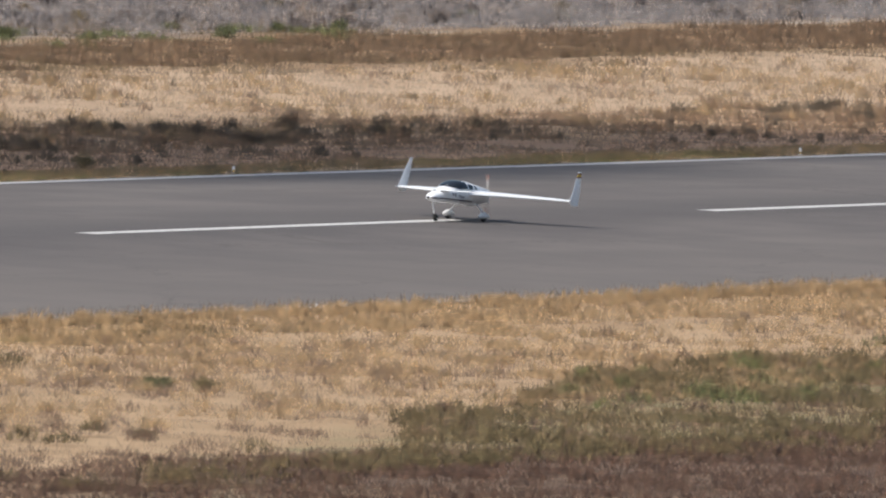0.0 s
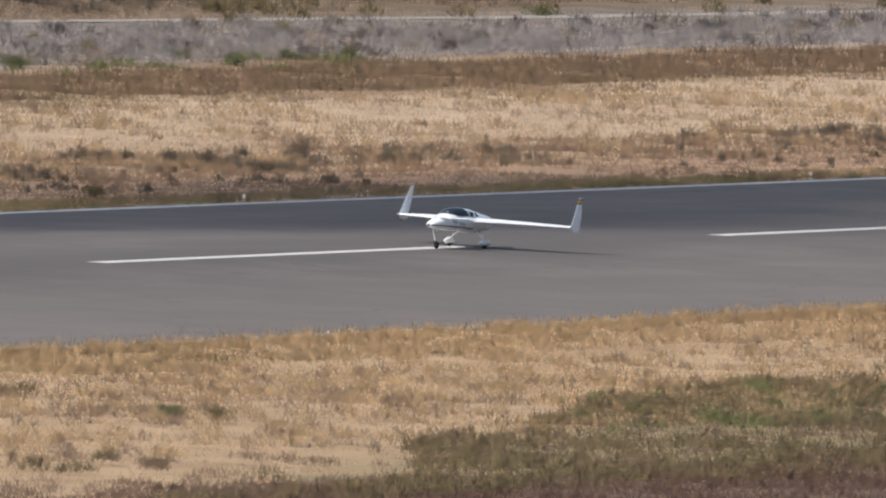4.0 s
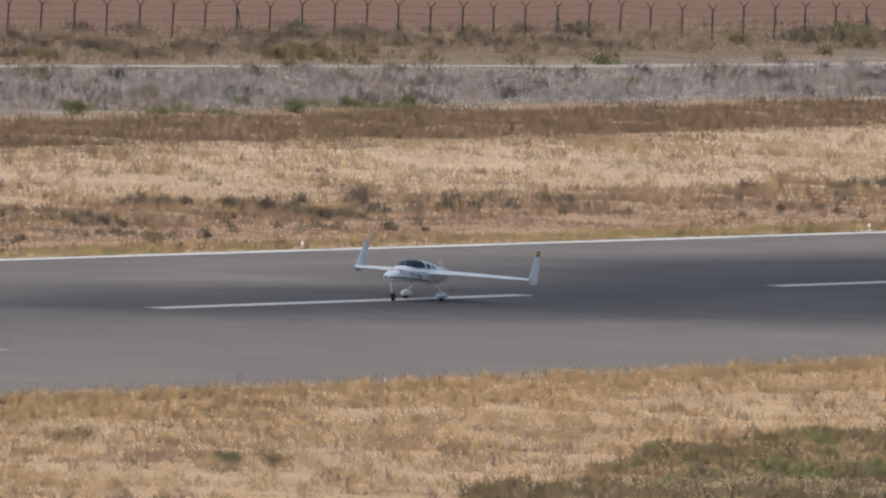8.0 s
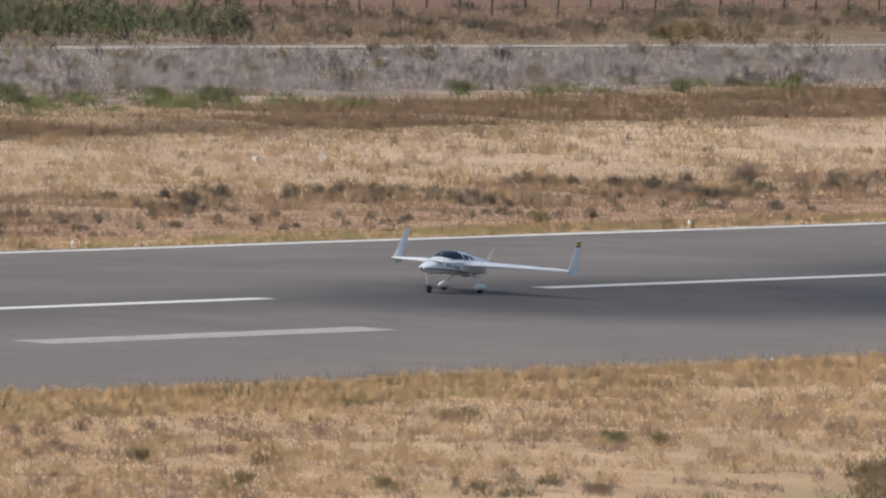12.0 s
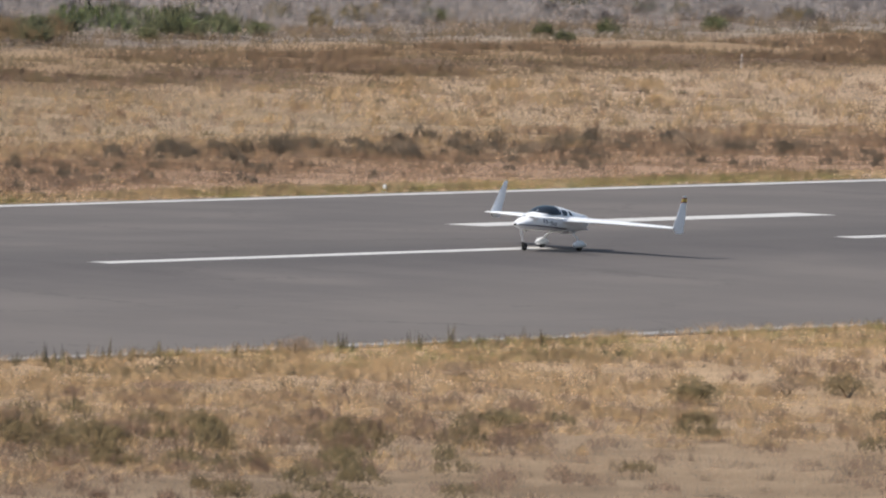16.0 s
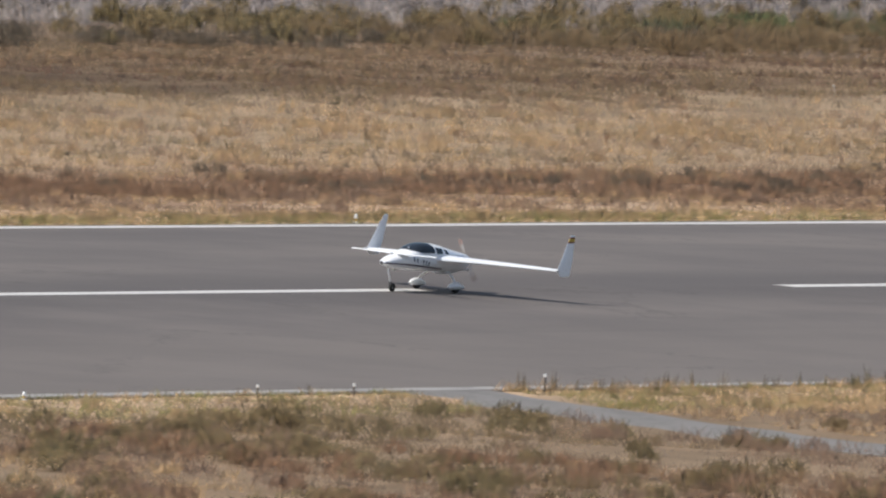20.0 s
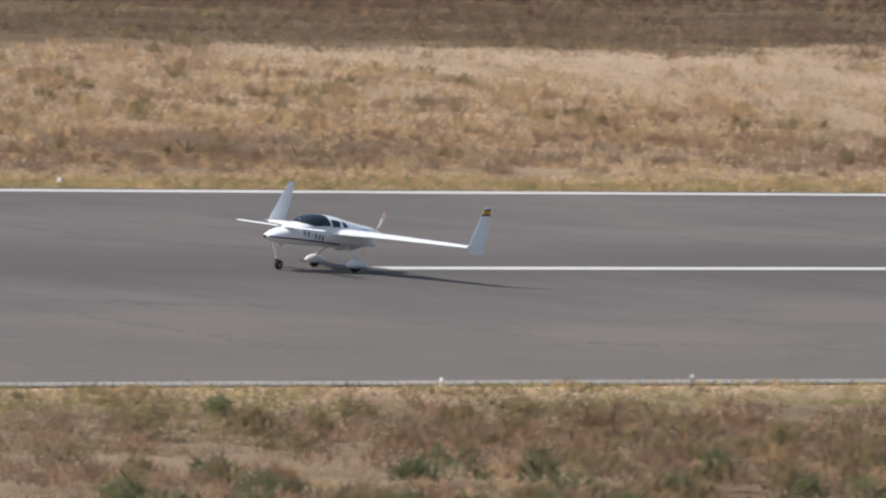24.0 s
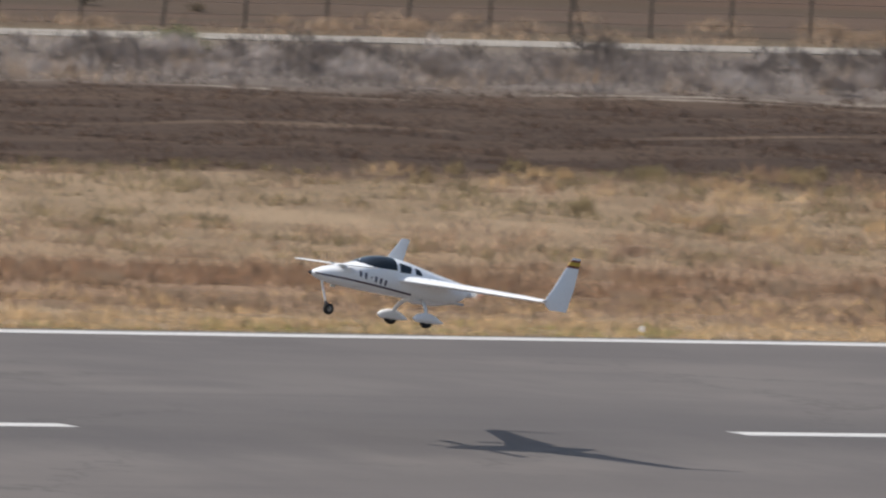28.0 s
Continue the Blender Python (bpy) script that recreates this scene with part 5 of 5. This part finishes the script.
for x, y, h in ((-205.2, -31.7, 0.62), (-211.9 - 3.0, -31.5, 0.40), (-220.0, -31.6, 0.42), (-245.5, -31.7, 0.45), (-262.0, -31.7, 0.4), (-320.0, -31.7, 0.4)):
    marker_post(x, y, h, POST, "thin dark marker post beside the runway", 0, 0.55)
marker_post(84.7, 91.6, 0.62, GREY_PAINT, "thin pale marker post among brown weeds", 2, 0.4)
marker_post(-21.0, 92.5, 0.62, GREY_PAINT, "thin leaning grey stick in the grass", -34, 0.4)


def marker_box(x, y, turn):
    b = tagged(new("ground_marker"), "small white concrete ground marker in dry grass", "marker", "ground markers")
    bm = bmesh.new()
    box(bm, (-0.11, -0.11, -0.05), (0.11, 0.11, 0.24), 0.02)
    part("block", bm, WHITE, b)
    bm = bmesh.new()
    box(bm, (-0.13, -0.13, 0.24), (0.13, 0.13, 0.28), 0.02)
    part("cap", bm, GREY_PAINT, b)
    b.matrix_basis = stand(x, y, turn)


marker_box(99.1, 74.3, 10)
marker_box(104.1, 73.8, 30)


def fence():
    f = tagged(new("boundary_fence"), "tall wire boundary fence on dark posts", "fence")
    f.location = (0, 0, 0)
    r = random.Random(4)
    H = 1.72
    bm = bmesh.new()
    tube(bm, [(0, 0, -0.2), (0, 0, 1.2), (0, 0, H)], [0.058, 0.055, 0.052], 6)
    tube(bm, [(0, 0, H - 0.04), (-0.03, 0.26, H + 0.27)], [0.034, 0.028], 6)
    tube(bm, [(0, 0, H - 0.04), (0.03, -0.26, H + 0.27)], [0.034, 0.028], 6)
    post_mesh = mesh_of("post", bm, POST)
    bm = bmesh.new()
    tube(bm, [(0, 0, 1.5), (0.6, 0, -0.1)], [0.03, 0.03], 6)
    brace_mesh = mesh_of("brace", bm, POST)
    xs = [-399.9 + 3.3 * k for k in range(193)] + [238.93 + 2.712 * k for k in range(40)]
    feet = []
    for k, x in enumerate(xs):
        y = fence_y(x)
        z = float(land(x, y))
        feet.append((x, y, z))
        p = new("post", post_mesh)
        p.parent = f
        p.matrix_basis = pose(x, y, z, r.gauss(0, 1.0), r.gauss(0, 1.2) + (7 if k % 23 == 11 else 0), 0)
        if k % 10 == 6:
            b = new("brace", brace_mesh)
            b.parent = f
            b.matrix_basis = pose(x, y, z, 0, 0, 0)
    for h in (0.12, 0.5, 0.9, 1.3, 1.68):
        bm = bmesh.new()
        tube(bm, [(x, y, z + h - (0.03 if i % 2 else 0)) for i, (x, y, z) in enumerate(feet)], [0.009] * len(feet), 4)
        part("wire", bm, WIRE, f, "dull horizontal fence wire")
    # knotted mesh: thin uprights between the wires
    co = []
    for (x, y, z), (x2, y2, z2) in zip(feet, feet[1:]):
        if -60 < x < 225:
            continue
        for u in np.linspace(0, 1, 13)[1:-1]:
            px, py, pz = x + (x2 - x) * u, y + (y2 - y) * u, z + (z2 - z) * u
            co += [(px - 0.004, py, pz + 0.1), (px + 0.004, py, pz + 0.1), (px, py, pz + 1.68)]
    net = new("netting", quick_mesh("netting", np.array(co), np.arange(len(co)).reshape(-1, 3), WIRE))
    net.parent = f
    tagged(net, "thin wire netting", kind="stuff")


fence()


# ---- single shrubs that stand out ----
def shrub(seed, radius, height, leaves, material, label, leaf=0.16):
    r = np.random.default_rng(seed)
    s = tagged(new("shrub"), label, "shrub")
    for k in range(4):
        bm = bmesh.new()
        a = k * 1.6 + r.random()
        d = radius * 0.5
        tube(bm, [(0, 0, -0.1), (math.cos(a) * d * 0.5, math.sin(a) * d * 0.5, height * 0.35), (math.cos(a) * d, math.sin(a) * d, height * 0.7)], [0.04, 0.025, 0.01], 5)
        part("stem", bm, POST, s)
    n = leaves
    lobes = r.normal(size=(9, 3)) * np.array([radius * 0.45, radius * 0.45, height * 0.12]) + np.array([0, 0, height * 0.5])
    pick = r.integers(0, 9, n)
    d = r.normal(size=(n, 3))
    d /= np.linalg.norm(d, axis=1)[:, None]
    p = lobes[pick] + d * (r.random(n)[:, None] ** 0.4) * np.array([radius * 0.55, radius * 0.55, height * 0.42])
    p[:, 2] = np.abs(p[:, 2])
    d1 = d + np.array([0, 0, 0.4]) + r.normal(size=(n, 3)) * 0.5
    d1 /= np.linalg.norm(d1, axis=1)[:, None]
    d2 = np.cross(d1, r.normal(size=(n, 3)))
    d2 /= np.linalg.norm(d2, axis=1)[:, None]
    q = leaf * r.uniform(0.6, 1.4, n)[:, None]
    co = np.stack([p - d2 * q * 0.4, p + d2 * q * 0.4, p + d1 * q], 1).reshape(-1, 3)
    f = new("foliage", quick_mesh("foliage", co, np.arange(len(co)).reshape(-1, 3), material))
    f.parent = s
    tagged(f, kind="stuff")
    return s


KINDS = {
    "green": [shrub(s, 0.9, 0.85, 1250, FRESH, "rounded fresh-green shrub on dry ground", 0.11) for s in (1, 2)],
    "olive": [shrub(s, 0.9, 0.75, 1250, OLIVE, "low olive-green shrub in dry grass", 0.11) for s in (3, 4)],
    "grey": [shrub(s, 0.9, 0.75, 1250, DUSK, "low grey-brown dry shrub in straw grass", 0.10) for s in (5, 6)],
    "dark": [shrub(s, 0.9, 0.95, 2600, HEDGE, "dense dark-green bush in dry grass", 0.12) for s in (9, 10)],
    "scrub": [shrub(s, 0.9, 0.8, 1400, SCRUB, "low dark olive-brown bush in dry weeds", 0.11) for s in (11, 12)],
    "tree": [shrub(13, 0.9, 1.6, 3000, MEADOW, "tall sparse olive-green tree in the grey brush", 0.12)],
    "brown": [shrub(s, 0.9, 0.6, 1250, TAUPE, "low dull brown dry shrub in straw grass", 0.10) for s in (7, 8)],
}
# x, y, size
BROWN_FAR = ((-407.9, 61.9, 0.57), (-310, 60.8, 0.41), (-156.5, 85, 1.21),)
BROWN_NEAR = ((-198.2, -49.6, 0.84), (-197.6, -48.8, 1.58), (-164.5, -54, 0.76), (-153.8, -39.4, 0.78), (-102.1, -46.3, 0.47), (-97.2, -46.7, 0.94), (-391.6, -47.1, 0.7), (-387.8, -50.4, 0.5), (-362.0, -38.6, 0.7), (-366.5, -40.0, 0.6))
GREEN_FAR = ((-371.5, 136.7, 1.0), (198.8, 114.5, 0.56), (281.1, 160, 0.88), (326.3, 151.4, 1.45))
GREEN_NEAR = ((-344.4, -36.8, 0.54), (-83.6, -53.5, 0.47), (-297.3, -47.4, 0.6), (-294.7, -46.8, 0.6), (-291.5, -49.0, 0.75), (-288.3, -47.6, 0.7), (-283.0, -48.2, 0.65), (-306.9, -47.2, 0.7), (-395.4, -49.0, 0.8), (-390.9, -48.7, 0.6), (-386.8, -44.5, 0.45), (-373.7, -47.0, 0.6), (-372.0, -47.2, 0.7))
GREY_FAR = ((-336.9, 41.9, 0.5), (-331.7, 63.5, 0.36), (-12.9, 49.7, 0.4), (-4.2, 50.3, 0.81), (4.7, 49.5, 0.95), (16.3, 49.6, 1.24), (71.3, 44.7, 0.5), (74.2, 48.1, 0.5), (79.9, 48.3, 0.87), (97.9, 51.1, 0.74), (119.6, 60.9, 0.9), (120.8, 61.1, 0.6), (237.6, 126.1, 0.68))
GREY_NEAR = ((-202.5, -45.6, 0.52), (-198.8, -47.3, 0.42), (-197.6, -46.4, 0.42), (-152.2, -30.2, 0.39), (-135.7, -39.6, 0.56), (-134.1, -27.4, 0.68), (-130.4, -49.5, 0.68), (-98.3, -51.7, 0.35), (-14.9, -38.8, 0.32),)
OLIVE_FAR = ((-398.2, 77.6, 0.49), (-387.2, 89.5, 0.6), (61.8, 37, 0.78), (296.1, 157.9, 0.8), (309.5, 149.1, 1.08), (-277.4, 48.6, 0.7))
OLIVE_NEAR = ((-226.8, -59.8, 0.5), (-194.1, -55.7, 0.52), (-189.2, -48.8, 0.85), (-172.1, -53.6, 0.65), (-171.1, -53.1, 0.65), (-156.8, -55.2, 0.87), (-137.9, -50.7, 1.01), (-129.8, -51.6, 0.68), (-82.9, -55.1, 0.47), (-82.3, -52.8, 0.47), (-80.3, -53.6, 0.47), (-77.6, -43.3, 0.6), (-374.0, -44.0, 0.7), (-365.2, -46.2, 0.7), (-293.2, -50.5, 0.9), (-213.4, -46.2, 0.45), (-212.6, -44.8, 0.35), (-252.2, -49.0, 0.8), (-228.4, -39.5, 0.6), (-238.3, -49.0, 0.8), (-242.6, -48.4, 0.6))
DITCH = ((105.7, 122.1, 0.78), (117.3, 114.1, 0.98), (129.4, 124.1, 0.59), (135.9, 113.4, 0.59), (144.5, 116.3, 0.85), (135.8, 120.9, 0.52), (130.5, 126.7, 0.59), (152.7, 112.7, 0.65), (154.2, 111.0, 0.52), (160.5, 119.8, 0.72), (154.1, 113.9, 0.65), (157.7, 113.1, 0.65), (177.9, 111.0, 0.65), (195.7, 109.4, 0.78), (180.6, 113.1, 0.65), (238.8, 115.2, 0.65), (233.6, 117.7, 0.65), (238.4, 126.8, 0.91), (268.8, 134.3, 0.78), (78.4, 117.0, 0.91), (82.9, 116.5, 0.78), (73.6, 116.3, 0.91), (-330.7, 54.7, 0.35), (-348.7, 55.1, 0.5), (-152.5, 83.0, 0.8))
TREE = ((125.5, 127.7, 1.4),)
SCRUBS = ((-175.7, 50.4, 0.6), (-174.6, 49.3, 0.5), (-169.8, 46.4, 0.5), (-169.3, 44.9, 0.4), (-167.0, 45.6, 0.45), (-162.6, 47.2, 0.5), (-159.4, 46.2, 0.6), (-194.0, 48.4, 0.55), (-193.6, 47.7, 0.5), (-148.6, 50.6, 0.7), (-54.8, 128.0, 0.9), (-39.0, 121.4, 0.9), (-33.0, 121.6, 0.8), (-286.3, 53.1, 0.6), (-282.3, 48.5, 0.5), (-301.5, 52.8, 0.5), (-293.9, 52.4, 0.5), (-361.5, 156.2, 0.5), (-357.5, 155.5, 0.4), (-308.8, 62.0, 0.45), (-330.9, 62.7, 0.45))
BUSHES = ((-336.5, 62.2, 1.1), (-374.2, 61.5, 1.0), (-288.7, 53.9, 0.6), (-290.5, 53.9, 0.55))
ROW = ((-334.2, 51.6, 0.6), (-337.9, 41.4, 0.7), (-264.6, 45.1, 1.0), (-259.6, 47.0, 0.9), (-257.6, 46.4, 1.0), (-256.0, 45.5, 0.9), (-282.3, 43.9, 0.8), (-285.9, 45.2, 0.8), (-253.0, 45.9, 0.9))
used = set()
turn_about = dict.fromkeys(KINDS, 0)
for kind, spots in (("green", GREEN_FAR + GREEN_NEAR + DITCH), ("tree", TREE), ("scrub", SCRUBS), ("dark", BUSHES), ("olive", OLIVE_FAR + OLIVE_NEAR), ("grey", GREY_FAR + GREY_NEAR + ROW), ("brown", BROWN_FAR + BROWN_NEAR)):
    for x, y, size in spots:
        i = turn_about[kind] % len(KINDS[kind])
        turn_about[kind] += 1
        size = min(size, 1.6) if size < 2 else size
        y = math.copysign(max(abs(y), 31.5 + 0.5 * size), y)
        size *= 1.35 if y < 0 else 1.1
        place = stand(x, y, (x * 37) % 360)
        tall = size * (0.9 if size < 1 else 0.75)
        if kind == "dark":
            size, tall = size * 0.58, size * 0.72
        if (kind, i) not in used:
            used.add((kind, i))
            KINDS[kind][i].matrix_basis = place @ Matrix.Diagonal((size, size, tall, 1))
        else:
            copy_thing(KINDS[kind][i], place).scale = (size, size, tall)


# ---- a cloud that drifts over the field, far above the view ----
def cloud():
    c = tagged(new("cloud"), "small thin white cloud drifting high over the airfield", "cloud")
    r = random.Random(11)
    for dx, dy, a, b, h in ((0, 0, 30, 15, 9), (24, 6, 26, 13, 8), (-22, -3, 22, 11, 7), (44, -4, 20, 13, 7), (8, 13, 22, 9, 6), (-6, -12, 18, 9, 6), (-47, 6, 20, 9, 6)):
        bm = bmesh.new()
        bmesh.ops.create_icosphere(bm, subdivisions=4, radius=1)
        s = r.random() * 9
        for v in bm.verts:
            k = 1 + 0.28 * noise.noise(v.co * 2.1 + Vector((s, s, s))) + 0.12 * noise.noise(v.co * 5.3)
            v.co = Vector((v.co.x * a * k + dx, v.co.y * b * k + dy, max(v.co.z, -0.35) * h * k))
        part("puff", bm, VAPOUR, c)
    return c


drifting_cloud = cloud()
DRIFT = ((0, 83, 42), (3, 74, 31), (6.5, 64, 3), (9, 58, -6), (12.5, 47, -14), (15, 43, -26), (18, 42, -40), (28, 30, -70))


# ---- what moves ----
RUN = (  # seconds, x, y, height of the main wheels, heading, nose up, lean
    (0, 30.00, -0.29, 0.00, -0.89, 0.00, -0.86), (1, 29.94, -0.37, 0.00, -1.10, 0.00, -0.83), (2, 29.78, -0.46, 0.00, -1.34, 0.00, -0.79), (3, 29.51, -0.51, 0.00, -1.34, 0.00, -0.81), (4.5, 28.59, -0.42, 0.00, -1.23, 0.00, -0.66), (6, 27.02, -0.32, 0.00, -1.23, 0.00, -0.51),
    (7, 24.19, -0.41, 0.00, -0.79, 0.00, -0.42), (8, 20.68, -0.51, 0.00, -0.57, 0.00, -0.35), (9, 16.74, -0.56, 0.00, -0.76, 0.00, -0.40), (10, 10.93, -0.58, 0.00, -1.01, 0.00, -0.46), (11, 3.45, -0.48, 0.00, -1.19, 0.00, -0.45), (12, -6.22, -0.34, 0.00, -1.29, 0.00, -0.38),
    (13, -18.31, -0.45, 0.00, -1.07, 0.00, -0.47), (14, -33.49, -0.60, 0.00, -0.75, 0.00, -0.56), (15, -51.27, -0.76, 0.00, -0.53, 0.00, -0.55), (16, -70.45, -0.81, 0.00, -0.64, 0.00, -0.58), (17, -92.73, -0.84, 0.00, -0.66, 0.00, -0.49), (18, -116.10, -0.70, 0.00, -0.63, 0.00, -0.52),
    (19, -141.91, -0.55, 0.00, -0.69, 0.00, -0.60), (20, -170.04, -0.48, 0.00, -0.83, 0.00, -0.55), (21, -200.42, -0.46, 0.00, -0.83, 0.00, -0.36), (22, -232.47, -0.46, 0.00, -0.78, 0.00, -0.28), (23.3, -277.18, -0.46, 0.00, -0.27, 0.00, -0.29), (24.5, -320.49, -0.47, 0.00, 0.30, 0.33, -0.24),
    (25, -339.42, -0.45, 0.00, 0.25, 2.55, -0.20), (25.5, -358.55, -0.40, 0.00, 0.35, 4.60, -0.40), (26, -378.48, -0.49, 0.03, 0.60, 7.90, 0.35), (26.5, -399.04, -1.00, 0.34, 0.40, 9.75, 1.40), (27, -419.74, -1.40, 1.05, -0.40, 9.50, 0.70), (27.5, -439.91, -1.21, 1.98, -2.36, 6.74, 1.43),
    (28, -461.54, -1.90, 2.78, -3.59, 6.11, 1.76))


def stance(x, y, z, yaw, nose, lean):
    return Matrix.Translation((x, y, z + crown(0.8))) @ Matrix.Rotation(radians(180 + yaw), 4, "Z") @ Matrix.Rotation(radians(-nose), 4, "Y") @ Matrix.Rotation(radians(lean), 4, "X")


def motions():
    walk(plane, [(r[0], stance(*r[1:])) for r in RUN])
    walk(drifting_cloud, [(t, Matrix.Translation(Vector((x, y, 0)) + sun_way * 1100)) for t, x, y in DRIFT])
    at = Matrix.Translation(propeller.location)
    # idling, then at full speed
    spin, rows = 0.0, []
    for k in range(841):
        t = k / 30
        rows.append((t, at @ Matrix.Rotation(radians(spin + float(np.interp(t, (0, 1, 2, 3), (0, 0, 22, 75)))), 4, "X")))
        spin += 72.0 if t < 3.5 else 85.0
    walk(propeller, rows)
    ts, xs = [r[0] for r in RUN], [-r[1] for r in RUN]
    for w, radius in [(nose_wheel, 0.145)] + [(m, 0.19) for m in main_wheels]:
        base, turn, rows = Matrix.Translation(w.location), 0.0, []
        for k in range(281):
            rows.append((k * 0.1, base @ Matrix.Rotation(turn, 4, "Y")))
            step = (float(np.interp((k + 1) * 0.1, ts, xs)) - float(np.interp(k * 0.1, ts, xs))) / radius
            turn += min(step, radians(84))
        walk(w, rows)


motions()
